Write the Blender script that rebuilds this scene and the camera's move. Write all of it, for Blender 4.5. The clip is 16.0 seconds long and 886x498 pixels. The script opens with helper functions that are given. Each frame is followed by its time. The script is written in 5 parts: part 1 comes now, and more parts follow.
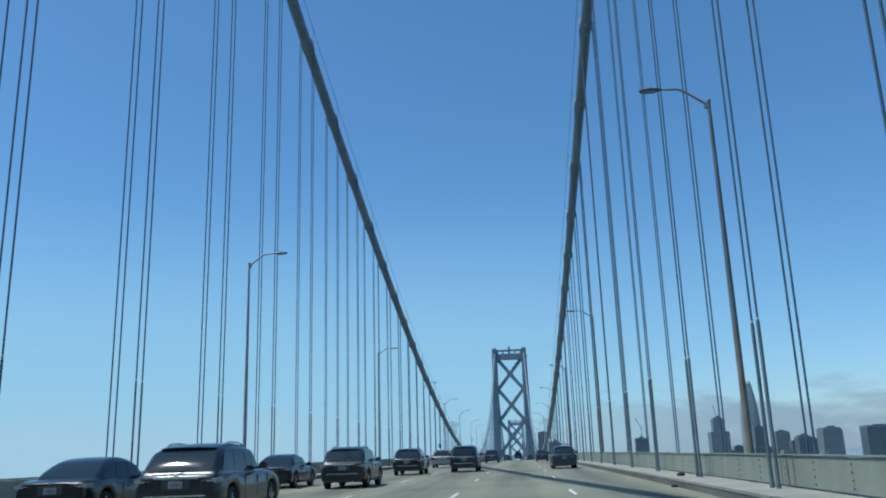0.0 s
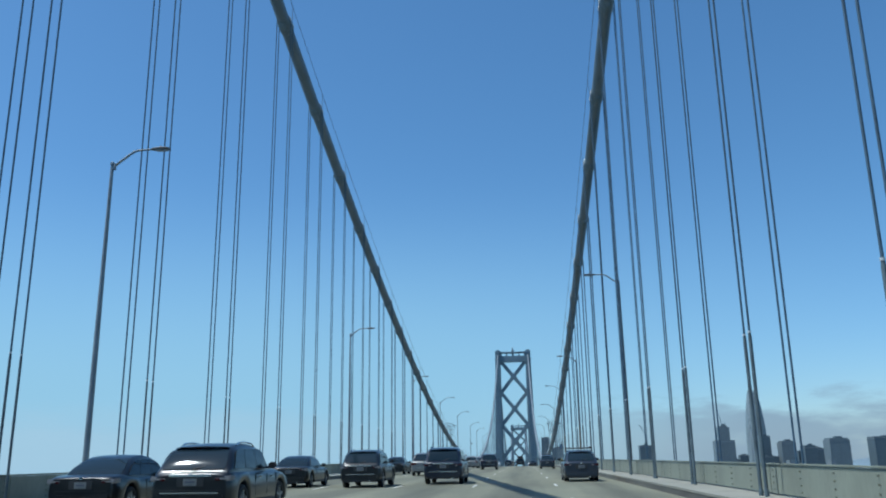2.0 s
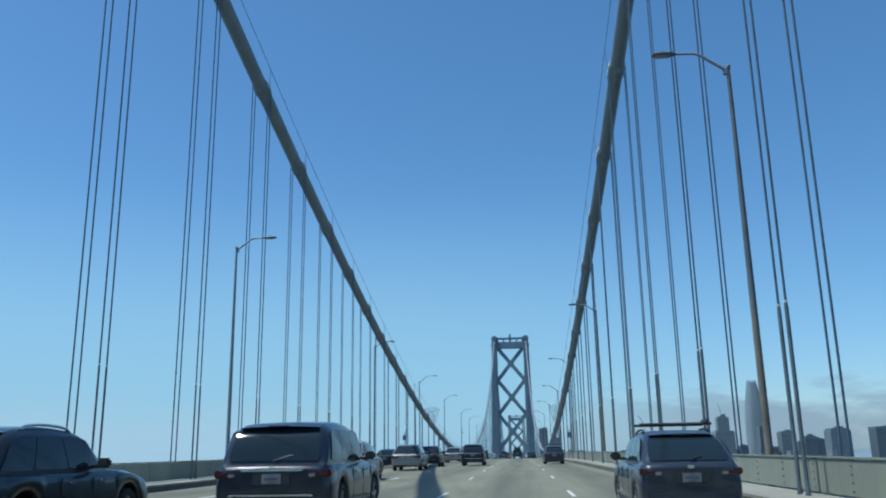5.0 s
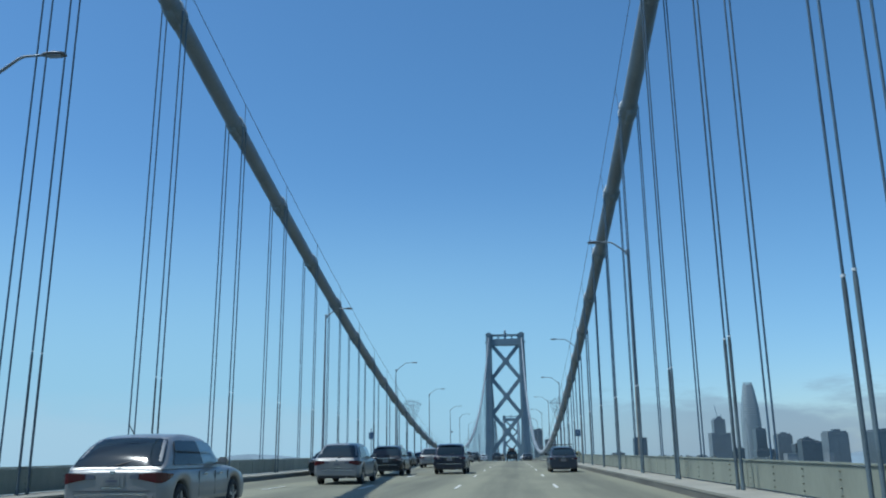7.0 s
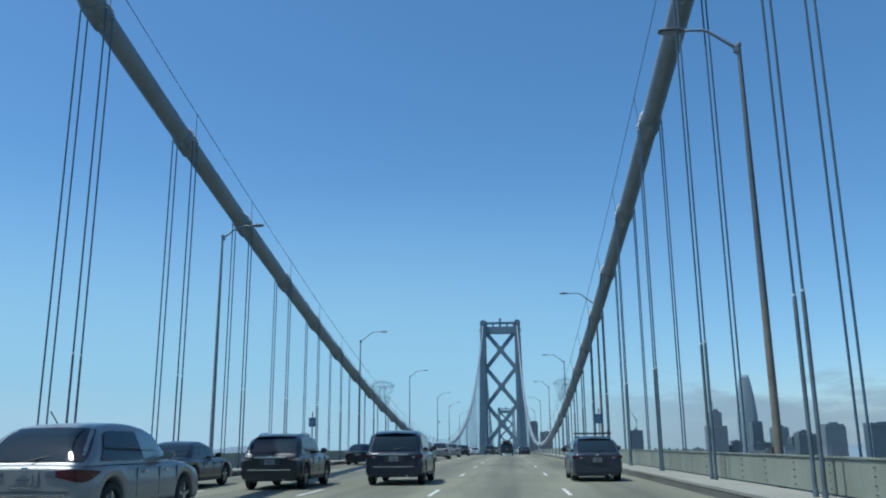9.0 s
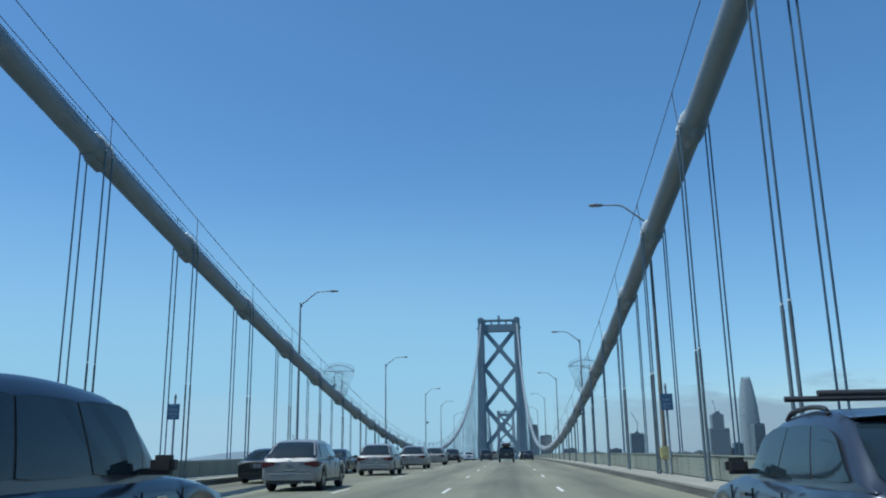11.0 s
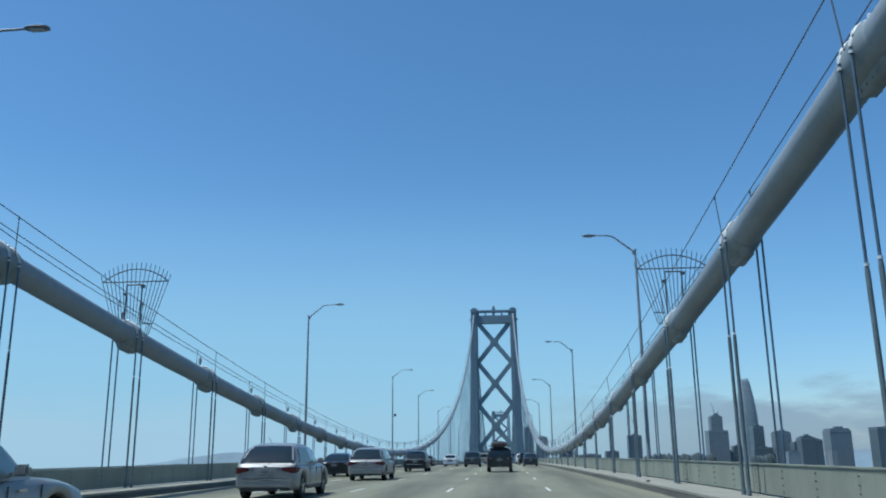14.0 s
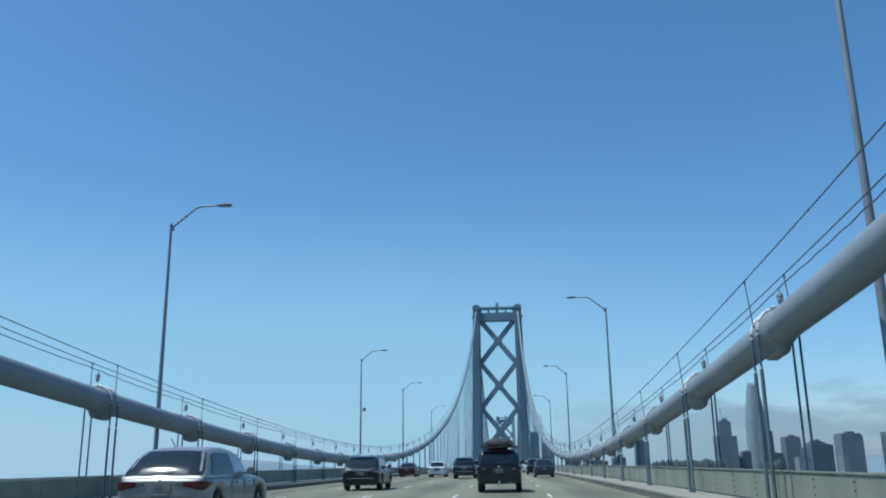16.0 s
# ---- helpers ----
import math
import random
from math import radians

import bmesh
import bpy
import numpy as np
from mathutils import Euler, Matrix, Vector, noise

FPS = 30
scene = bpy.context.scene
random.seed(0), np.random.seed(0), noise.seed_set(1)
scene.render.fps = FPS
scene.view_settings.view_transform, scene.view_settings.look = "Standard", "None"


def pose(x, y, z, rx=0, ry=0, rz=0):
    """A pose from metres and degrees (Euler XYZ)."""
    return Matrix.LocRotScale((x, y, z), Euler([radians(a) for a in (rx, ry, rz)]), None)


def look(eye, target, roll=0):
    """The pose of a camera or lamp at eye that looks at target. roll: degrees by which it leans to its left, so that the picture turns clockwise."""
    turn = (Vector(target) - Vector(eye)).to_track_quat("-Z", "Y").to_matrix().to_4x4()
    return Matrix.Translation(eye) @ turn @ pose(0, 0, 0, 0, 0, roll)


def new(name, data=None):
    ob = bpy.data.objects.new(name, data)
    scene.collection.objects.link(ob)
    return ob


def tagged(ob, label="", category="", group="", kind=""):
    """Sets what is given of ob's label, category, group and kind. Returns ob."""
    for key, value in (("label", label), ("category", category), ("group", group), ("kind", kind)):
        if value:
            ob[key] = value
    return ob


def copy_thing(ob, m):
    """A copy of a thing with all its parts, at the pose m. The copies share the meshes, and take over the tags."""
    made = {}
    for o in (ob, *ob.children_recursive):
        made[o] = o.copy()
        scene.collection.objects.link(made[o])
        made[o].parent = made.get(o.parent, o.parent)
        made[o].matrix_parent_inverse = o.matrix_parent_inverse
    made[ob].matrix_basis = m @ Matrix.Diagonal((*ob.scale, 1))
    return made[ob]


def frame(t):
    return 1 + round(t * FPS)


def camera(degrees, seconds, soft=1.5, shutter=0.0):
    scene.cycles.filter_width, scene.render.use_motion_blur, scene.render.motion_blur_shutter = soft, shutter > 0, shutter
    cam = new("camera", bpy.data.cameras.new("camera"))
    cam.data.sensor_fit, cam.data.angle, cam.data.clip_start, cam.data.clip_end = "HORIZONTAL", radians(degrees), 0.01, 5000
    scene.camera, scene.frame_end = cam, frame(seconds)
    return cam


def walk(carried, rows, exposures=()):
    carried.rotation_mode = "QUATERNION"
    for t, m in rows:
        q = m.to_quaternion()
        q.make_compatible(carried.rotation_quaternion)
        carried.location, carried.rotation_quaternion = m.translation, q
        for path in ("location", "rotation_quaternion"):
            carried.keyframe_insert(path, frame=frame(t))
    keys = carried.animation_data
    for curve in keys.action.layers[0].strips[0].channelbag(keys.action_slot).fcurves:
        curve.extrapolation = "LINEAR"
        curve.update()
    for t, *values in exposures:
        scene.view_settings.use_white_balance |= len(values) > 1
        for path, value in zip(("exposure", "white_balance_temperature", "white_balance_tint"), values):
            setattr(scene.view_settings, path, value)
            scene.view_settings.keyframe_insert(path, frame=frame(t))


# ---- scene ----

# ---------------------------------------------------------------- camera
cam = camera(56.12, 16.0, soft=2.0)
PATH = [  # seconds, x, y, z, pitch, roll, yaw
    (0.0, 3.746, -0.609, -0.919, 14.409, 1.820, 5.138),
    (0.5, 3.767, 3.173, -0.851, 14.595, 1.357, 5.106),
    (1.0, 3.819, 7.056, -0.876, 14.540, 0.990, 5.089),
    (1.5, 3.794, 11.162, -0.815, 14.753, 0.714, 5.243),
    (2.0, 3.859, 15.448, -0.760, 14.670, 0.847, 5.300),
    (2.5, 3.924, 19.971, -0.685, 14.478, 1.390, 5.037),
    (3.0, 4.003, 24.697, -0.627, 14.495, 1.746, 4.718),
    (3.5, 4.012, 29.497, -0.582, 14.486, 1.581, 4.822),
    (4.0, 3.996, 34.262, -0.545, 14.409, 1.371, 5.317),
    (6.5, 3.821, 59.373, -0.299, 13.724, 0.411, 4.610),
    (7.0, 3.831, 64.619, -0.243, 14.106, 0.587, 4.789),
    (7.5, 3.781, 70.041, -0.228, 14.200, 0.989, 4.726),
    (8.0, 3.828, 75.685, -0.192, 14.129, 0.901, 4.697),
    (8.5, 3.811, 81.527, -0.142, 13.774, 0.441, 4.603),
    (9.0, 3.774, 87.440, -0.075, 13.610, 0.481, 4.462),
    (11.5, 3.699, 118.023, 0.105, 13.938, 0.938, 4.368),
    (12.0, 3.657, 124.205, 0.155, 13.954, 1.152, 4.213),
    (12.5, 3.629, 130.493, 0.155, 13.941, 1.341, 4.128),
    (13.0, 3.635, 136.985, 0.177, 14.075, 1.032, 4.291),
    (13.5, 3.635, 143.516, 0.226, 13.981, 0.391, 4.254),
    (14.0, 3.730, 150.084, 0.268, 13.983, 0.584, 4.110),
    (14.5, 3.775, 156.668, 0.304, 14.694, 0.756, 4.510),
    (15.0, 3.741, 163.260, 0.255, 15.085, 0.542, 4.687),
    (15.5, 3.794, 170.137, 0.278, 14.914, 0.725, 4.573),
    (16.0, 3.814, 177.210, 0.314, 14.425, 0.764, 4.441),
]
walk(cam, [(t, pose(x, y, z, 90 + p, r, w)) for t, x, y, z, p, r, w in PATH], exposures=[(0.0, 0.0, 5750, 3.0), (16.0, 0.0, 5750, 3.0)])

# ---------------------------------------------------------------- sky and sun
SUN = Vector((-0.42, -0.12, 1.0)).normalized()
world = bpy.data.worlds.new("world")
scene.world = world
world.use_nodes = True
wn = world.node_tree
sky = wn.nodes.new("ShaderNodeTexSky")
sky.sky_type = "NISHITA"
sky.sun_disc = False
sky.sun_elevation = math.asin(SUN.z)
sky.sun_rotation = math.atan2(SUN.x, SUN.y)
sky.altitude = 0
sky.air_density = 1.0
sky.dust_density = 0.6
sky.ozone_density = 6.0
wn.nodes["Background"].inputs["Strength"].default_value = 0.131
hs = wn.nodes.new("ShaderNodeHueSaturation")
hs.inputs["Hue"].default_value = 0.494
hs.inputs["Saturation"].default_value = 1.09
wn.links.new(sky.outputs["Color"], hs.inputs["Color"])
wn.links.new(hs.outputs["Color"], wn.nodes["Background"].inputs["Color"])
sun_data = bpy.data.lights.new("sun", "SUN")
sun_data.energy, sun_data.angle, sun_data.color = 4.6, radians(0.5), (1.0, 0.96, 0.90)
sun = new("sun", sun_data)
sun.matrix_world = look(SUN * 400, (0, 0, 0))


# ---------------------------------------------------------------- materials
def mat(name, base, rough=0.6, metal=0.0, var=0.15, scale=3.0, fine=40.0, bump=0.0, tint=None, stretch=(1, 1, 1), island=0.0, spec=0.5, coat=0.0):
    """Two scales of variation on a base colour: broad stains and fine grain, with a little relief."""
    m = bpy.data.materials.new(name)
    m.use_nodes = True
    nt = m.node_tree
    bsdf = nt.nodes["Principled BSDF"]
    bsdf.inputs["Roughness"].default_value = rough
    bsdf.inputs["Metallic"].default_value = metal
    bsdf.inputs["Specular IOR Level"].default_value = spec
    bsdf.inputs["Coat Weight"].default_value = coat
    geo = nt.nodes.new("ShaderNodeNewGeometry")
    mp = nt.nodes.new("ShaderNodeMapping")
    mp.inputs["Scale"].default_value = stretch
    nt.links.new(geo.outputs["Position"], mp.inputs["Vector"])
    n1 = nt.nodes.new("ShaderNodeTexNoise")
    n1.inputs["Scale"].default_value, n1.inputs["Detail"].default_value = scale, 5
    n2 = nt.nodes.new("ShaderNodeTexNoise")
    n2.inputs["Scale"].default_value, n2.inputs["Detail"].default_value = fine, 3
    for n in (n1, n2):
        nt.links.new(mp.outputs["Vector"], n.inputs["Vector"])
    ramp = nt.nodes.new("ShaderNodeValToRGB")
    lo = tint or tuple(c * (1 - 2 * var) for c in base)
    ramp.color_ramp.elements[0].position, ramp.color_ramp.elements[1].position = 0.32, 0.62
    ramp.color_ramp.elements[0].color = (*lo, 1)
    ramp.color_ramp.elements[1].color = (*base, 1)
    nt.links.new(n1.outputs["Fac"], ramp.inputs["Fac"])
    mul = nt.nodes.new("ShaderNodeMix")
    mul.data_type, mul.blend_type = "RGBA", "MULTIPLY"
    mul.inputs["Factor"].default_value = min(1.0, var * 2)
    g = nt.nodes.new("ShaderNodeMapRange")
    g.inputs["From Min"].default_value, g.inputs["From Max"].default_value = 0.3, 0.7
    g.inputs["To Min"].default_value, g.inputs["To Max"].default_value = 0.6, 1.25
    nt.links.new(n2.outputs["Fac"], g.inputs["Value"])
    nt.links.new(ramp.outputs["Color"], mul.inputs["A"])
    nt.links.new(g.outputs["Result"], mul.inputs["B"])
    col = mul.outputs["Result"]
    if island:
        info = nt.nodes.new("ShaderNodeObjectInfo")
        rr = nt.nodes.new("ShaderNodeMapRange")
        rr.inputs["To Min"].default_value, rr.inputs["To Max"].default_value = 1 - island, 1 + island
        nt.links.new(info.outputs["Random"], rr.inputs["Value"])
        mm = nt.nodes.new("ShaderNodeMix")
        mm.data_type, mm.blend_type = "RGBA", "MULTIPLY"
        mm.inputs["Factor"].default_value = 1
        nt.links.new(col, mm.inputs["A"])
        nt.links.new(rr.outputs["Result"], mm.inputs["B"])
        col = mm.outputs["Result"]
    nt.links.new(col, bsdf.inputs["Base Color"])
    if bump:
        b = nt.nodes.new("ShaderNodeBump")
        b.inputs["Strength"].default_value, b.inputs["Distance"].default_value = bump, 0.02
        nt.links.new(n2.outputs["Fac"], b.inputs["Height"])
        nt.links.new(b.outputs["Normal"], bsdf.inputs["Normal"])
    return m


def road_material():
    """Worn concrete deck: tyre-polished tracks, oil down the middle of each lane, cross joints and cracks."""
    m = mat("worn_concrete_road", (0.176, 0.173, 0.116), 0.8, 0, 0.14, 0.35, 18, 0.35, stretch=(1, 0.25, 1))
    nt = m.node_tree
    bsdf = nt.nodes["Principled BSDF"]
    src = bsdf.inputs["Base Color"].links[0].from_socket
    geo = nt.nodes.new("ShaderNodeNewGeometry")
    sep = nt.nodes.new("ShaderNodeSeparateXYZ")
    nt.links.new(geo.outputs["Position"], sep.inputs["Vector"])
    wv = nt.nodes.new("ShaderNodeMath")
    wv.operation = "MULTIPLY_ADD"
    wv.inputs[1].default_value, wv.inputs[2].default_value = 2 * math.pi / 3.53, 0.0
    nt.links.new(sep.outputs["X"], wv.inputs[0])
    cs = nt.nodes.new("ShaderNodeMath")
    cs.operation = "COSINE"
    nt.links.new(wv.outputs[0], cs.inputs[0])
    nz = nt.nodes.new("ShaderNodeTexNoise")
    nz.inputs["Scale"].default_value, nz.inputs["Detail"].default_value = 1.0, 6
    mp = nt.nodes.new("ShaderNodeMapping")
    mp.inputs["Scale"].default_value = (1.6, 0.06, 1)
    nt.links.new(geo.outputs["Position"], mp.inputs["Vector"])
    nt.links.new(mp.outputs["Vector"], nz.inputs["Vector"])
    pr = nt.nodes.new("ShaderNodeMath")
    pr.operation = "MULTIPLY_ADD"
    pr.inputs[1].default_value = 0.22
    nt.links.new(cs.outputs[0], pr.inputs[0])
    nt.links.new(nz.outputs["Fac"], pr.inputs[2])
    rp = nt.nodes.new("ShaderNodeMapRange")
    rp.inputs["From Min"].default_value, rp.inputs["From Max"].default_value = 0.35, 0.85
    rp.inputs["To Min"].default_value, rp.inputs["To Max"].default_value = 1.1, 0.62
    nt.links.new(pr.outputs[0], rp.inputs["Value"])
    mul = nt.nodes.new("ShaderNodeMix")
    mul.data_type, mul.blend_type = "RGBA", "MULTIPLY"
    mul.inputs["Factor"].default_value = 1
    nt.links.new(src, mul.inputs["A"])
    nt.links.new(rp.outputs["Result"], mul.inputs["B"])
    nt.links.new(mul.outputs["Result"], bsdf.inputs["Base Color"])
    return m


def water_material():
    return mat("bay_water", (0.03, 0.07, 0.09), 0.25, 0, 0.2, 0.004, 0.05, 0.6)


def glass_material(name, base, rough=0.06, spec=0.6, coat=0.5):
    m = bpy.data.materials.new(name)
    m.use_nodes = True
    b = m.node_tree.nodes["Principled BSDF"]
    b.inputs["Base Color"].default_value = (*base, 1)
    b.inputs["Roughness"].default_value = rough
    b.inputs["Specular IOR Level"].default_value = spec
    b.inputs["Coat Weight"].default_value = coat
    b.inputs["Coat Roughness"].default_value = 0.03
    return m


def rope_material():
    """Wire rope with blue veiling glare mixed into its grey: six strands laid in a spiral."""
    m = mat("veil_tinted_wire_rope", (0.088, 0.152, 0.212), 0.6, 0.15, 0.15, 2, 60, island=0.12)
    nt = m.node_tree
    bsdf = nt.nodes["Principled BSDF"]
    src = bsdf.inputs["Base Color"].links[0].from_socket
    co = nt.nodes.new("ShaderNodeTexCoord")
    so = nt.nodes.new("ShaderNodeSeparateXYZ")
    nt.links.new(co.outputs["Object"], so.inputs["Vector"])
    geo = nt.nodes.new("ShaderNodeNewGeometry")
    sw = nt.nodes.new("ShaderNodeSeparateXYZ")
    nt.links.new(geo.outputs["Position"], sw.inputs["Vector"])
    steps = []
    for op, value in (("ARCTAN2", None), ("MULTIPLY", 3.0), ("MULTIPLY", 16.0), ("ADD", None), ("SINE", None), ("ABSOLUTE", None)):
        n = nt.nodes.new("ShaderNodeMath")
        n.operation = op
        if value is not None:
            n.inputs[1].default_value = value
        steps.append(n)
    turn, strands, lay, total, wave, ridge = steps
    nt.links.new(so.outputs["Y"], turn.inputs[0])
    nt.links.new(so.outputs["X"], turn.inputs[1])
    nt.links.new(turn.outputs[0], strands.inputs[0])
    nt.links.new(sw.outputs["Z"], lay.inputs[0])
    nt.links.new(strands.outputs[0], total.inputs[0])
    nt.links.new(lay.outputs[0], total.inputs[1])
    nt.links.new(total.outputs[0], wave.inputs[0])
    nt.links.new(wave.outputs[0], ridge.inputs[0])
    bump = nt.nodes.new("ShaderNodeBump")
    bump.inputs["Strength"].default_value, bump.inputs["Distance"].default_value = 0.8, 0.008
    nt.links.new(ridge.outputs[0], bump.inputs["Height"])
    nt.links.new(bump.outputs["Normal"], bsdf.inputs["Normal"])
    # colour is darker in the grooves between strands
    groove_tone = nt.nodes.new("ShaderNodeMapRange")
    groove_tone.inputs["From Max"].default_value = 0.5
    groove_tone.inputs["To Min"].default_value, groove_tone.inputs["To Max"].default_value = 0.55, 1.05
    nt.links.new(ridge.outputs[0], groove_tone.inputs["Value"])
    mul = nt.nodes.new("ShaderNodeMix")
    mul.data_type, mul.blend_type = "RGBA", "MULTIPLY"
    mul.inputs["Factor"].default_value = 1
    nt.links.new(src, mul.inputs["A"])
    nt.links.new(groove_tone.outputs["Result"], mul.inputs["B"])
    nt.links.new(mul.outputs["Result"], bsdf.inputs["Base Color"])
    return m


def rusty_shaded_pole_material():
    """Grey paint worn through to tan rust on the lower pole, with a ragged upper edge; the grey holds the cable's
    shadow.
    """
    m = mat("tan_rust_shaded_pole", (0.18, 0.163, 0.13), 0.75, 0.0, 0.18, 1.6, 25, 0.2, tint=(0.12, 0.106, 0.084))
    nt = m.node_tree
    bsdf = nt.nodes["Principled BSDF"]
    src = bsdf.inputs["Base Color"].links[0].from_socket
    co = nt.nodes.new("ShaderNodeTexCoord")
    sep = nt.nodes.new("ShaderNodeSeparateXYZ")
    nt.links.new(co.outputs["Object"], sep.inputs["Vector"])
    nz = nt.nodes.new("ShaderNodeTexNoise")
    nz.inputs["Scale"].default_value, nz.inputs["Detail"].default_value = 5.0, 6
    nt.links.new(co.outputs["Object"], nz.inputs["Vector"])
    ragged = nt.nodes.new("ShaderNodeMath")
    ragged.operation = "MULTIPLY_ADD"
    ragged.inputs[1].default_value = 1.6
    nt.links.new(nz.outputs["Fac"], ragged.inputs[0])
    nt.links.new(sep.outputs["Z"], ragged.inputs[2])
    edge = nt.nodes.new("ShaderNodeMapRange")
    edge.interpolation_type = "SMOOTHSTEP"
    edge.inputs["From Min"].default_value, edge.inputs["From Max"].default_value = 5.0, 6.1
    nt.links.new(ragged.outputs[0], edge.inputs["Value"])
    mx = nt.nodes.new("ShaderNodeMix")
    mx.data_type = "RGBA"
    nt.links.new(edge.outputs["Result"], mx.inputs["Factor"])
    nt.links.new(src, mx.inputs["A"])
    # grey above the rust, darkened by the main cable's shadow in its colour
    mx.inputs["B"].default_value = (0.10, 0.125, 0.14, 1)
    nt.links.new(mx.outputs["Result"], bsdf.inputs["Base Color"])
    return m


ROAD = road_material()
WATER = water_material()
WALK = mat("pale_walkway_concrete", (0.265, 0.258, 0.213), 0.85, 0, 0.10, 0.6, 25, 0.3)
KERB = mat("grimy_kerb_steel", (0.092, 0.088, 0.068), 0.7, 0.1, 0.22, 0.8, 20, 0.3, tint=(0.052, 0.047, 0.036), stretch=(1, 0.3, 1))
RAIL = mat("grey_green_rail_paint", (0.228, 0.245, 0.193), 0.55, 0.0, 0.10, 0.8, 14, 0.1, island=0.06, stretch=(1, 1, 0.4))
RAILTOP = mat("pale_rail_cap_paint", (0.228, 0.245, 0.193), 0.6, 0.0, 0.1, 0.8, 14)
BOLT = mat("painted_bolt", (0.165, 0.176, 0.143), 0.7, 0.3, 0.2, 8, 60)
# silver-grey paint shifted to blue, the haze before the tower put into it
STEEL = mat("haze_tinted_tower_paint", (0.178, 0.245, 0.285), 0.55, 0.0, 0.08, 0.15, 1.2)
CABLE = mat("grey_cable_wrap_paint", (0.214, 0.250, 0.276), 0.55, 0.0, 0.10, 0.5, 9, 0.15, tint=(0.178, 0.204, 0.222))
BAND = mat("pale_cast_band_paint", (0.218, 0.254, 0.268), 0.55, 0.0, 0.12, 2.5, 25, 0.2)
LOOP = mat("fresh_pale_rope_paint", (0.60, 0.63, 0.63), 0.45, 0.0, 0.12, 3, 30)
ROPE = rope_material()
CASING = mat("dark_rope_casing", (0.10, 0.138, 0.158), 0.65, 0.1, 0.18, 2, 30, island=0.12)
POLE = mat("galvanised_pole", (0.225, 0.26, 0.285), 0.6, 0.1, 0.12, 1.5, 25)
# darker grey paint with the main cable's shadow put into the colour
POLE_SHADED = mat("dark_shaded_pole", (0.10, 0.125, 0.14), 0.65, 0.05, 0.16, 1.5, 25, 0.1)
POLE_RUST_SHADED = rusty_shaded_pole_material()
HEAD = mat("lamp_head_grey", (0.14, 0.145, 0.15), 0.5, 0.2, 0.1, 3, 30)
LENS = glass_material("lamp_lens", (0.30, 0.31, 0.32), 0.25)
WIRE = mat("dark_hand_rope", (0.10, 0.11, 0.115), 0.6, 0.2, 0.1, 3, 40)
GUARD = mat("dark_guard_bar", (0.065, 0.085, 0.10), 0.6, 0.2, 0.15, 3, 40)
BEAM = mat("deck_steel", (0.17, 0.18, 0.185), 0.6, 0.1, 0.12, 0.4, 6)
PAINT_WHITE = mat("worn_white_road_paint", (0.62, 0.61, 0.55), 0.7, 0, 0.12, 3, 30, 0.1)
SIGN_BLUE = mat("blue_sign_face", (0.035, 0.10, 0.19), 0.4, 0, 0.06, 4, 30)
SIGN_WHITE = mat("white_sign_letters", (0.26, 0.32, 0.38), 0.5, 0, 0.05, 5, 40)
BOX_YELLOW = mat("faded_yellow_box", (0.42, 0.385, 0.18), 0.5, 0, 0.16, 5, 40)
CONCRETE = mat("anchorage_concrete", (0.27, 0.265, 0.25), 0.85, 0, 0.12, 0.05, 0.6)
LAND = mat("far_city_ground", (0.16, 0.16, 0.14), 0.9, 0, 0.2, 0.01, 0.1)
# distance haze is mixed into the hill and tree colours
HILL = mat("haze_tinted_scrub", (0.165, 0.225, 0.265), 0.95, 0, 0.1, 0.004, 0.03)
SHRUB = mat("hazy_dark_foliage", (0.055, 0.078, 0.085), 0.95, 0, 0.2, 0.05, 0.5)
BLACK = mat("black_rubber", (0.018, 0.018, 0.019), 0.8, 0, 0.15, 6, 60)
TRIM = mat("black_plastic_trim", (0.03, 0.03, 0.032), 0.55, 0, 0.12, 6, 60)
CHROME = mat("bright_chrome", (0.62, 0.63, 0.64), 0.18, 1.0, 0.03, 6, 60)
ALLOY = mat("alloy_rim", (0.42, 0.43, 0.44), 0.32, 0.9, 0.06, 6, 60)
PLATE = mat("pale_number_plate", (0.19, 0.20, 0.20), 0.45, 0, 0.05, 9, 60)
PLATE_BAR = mat("dark_blue_plate_bar", (0.09, 0.10, 0.13), 0.5, 0, 0.05, 9, 60)
TAIL_RED = glass_material("red_tail_lens", (0.06, 0.008, 0.010), 0.2, 0.4, 0.2)
TAIL_CLEAR = glass_material("clear_tail_lens", (0.25, 0.24, 0.24), 0.15)
TINTED = glass_material("dark_tinted_glass", (0.014, 0.024, 0.032), 0.05, 0.32, 0.0)
BAG = mat("black_cargo_bag_cloth", (0.042, 0.036, 0.042), 0.85, 0, 0.2, 5, 60, 0.4)


# ---------------------------------------------------------------- mesh helpers
def link(name, bm, material, parent=None, label="", smooth=False):
    me = bpy.data.meshes.new(name)
    bmesh.ops.recalc_face_normals(bm, faces=bm.faces[:])
    bm.to_mesh(me)
    bm.free()
    for mm in (material if isinstance(material, (list, tuple)) else [material]):
        me.materials.append(mm)
    if smooth:
        for p in me.polygons:
            p.use_smooth = len(p.vertices) <= 4  # end caps stay flat
    ob = new(name, me)
    if parent:
        ob.parent = parent
    if label:
        ob["label"] = label
    return ob


def part(name, bm, material, parent, label="", smooth=False):
    return link(name, bm, material, parent, label, smooth)


def again(name, me, parent, m, label=""):
    """Another object on a mesh that exists already."""
    ob = new(name, me)
    ob.parent = parent
    ob.matrix_basis = m
    if label:
        ob["label"] = label
    return ob


def empty(name, m=None, label="", category="", group="", kind=""):
    ob = new(name)
    ob.empty_display_size = 0.2
    if m is not None:
        ob.matrix_basis = m
    return tagged(ob, label, category, group, kind)


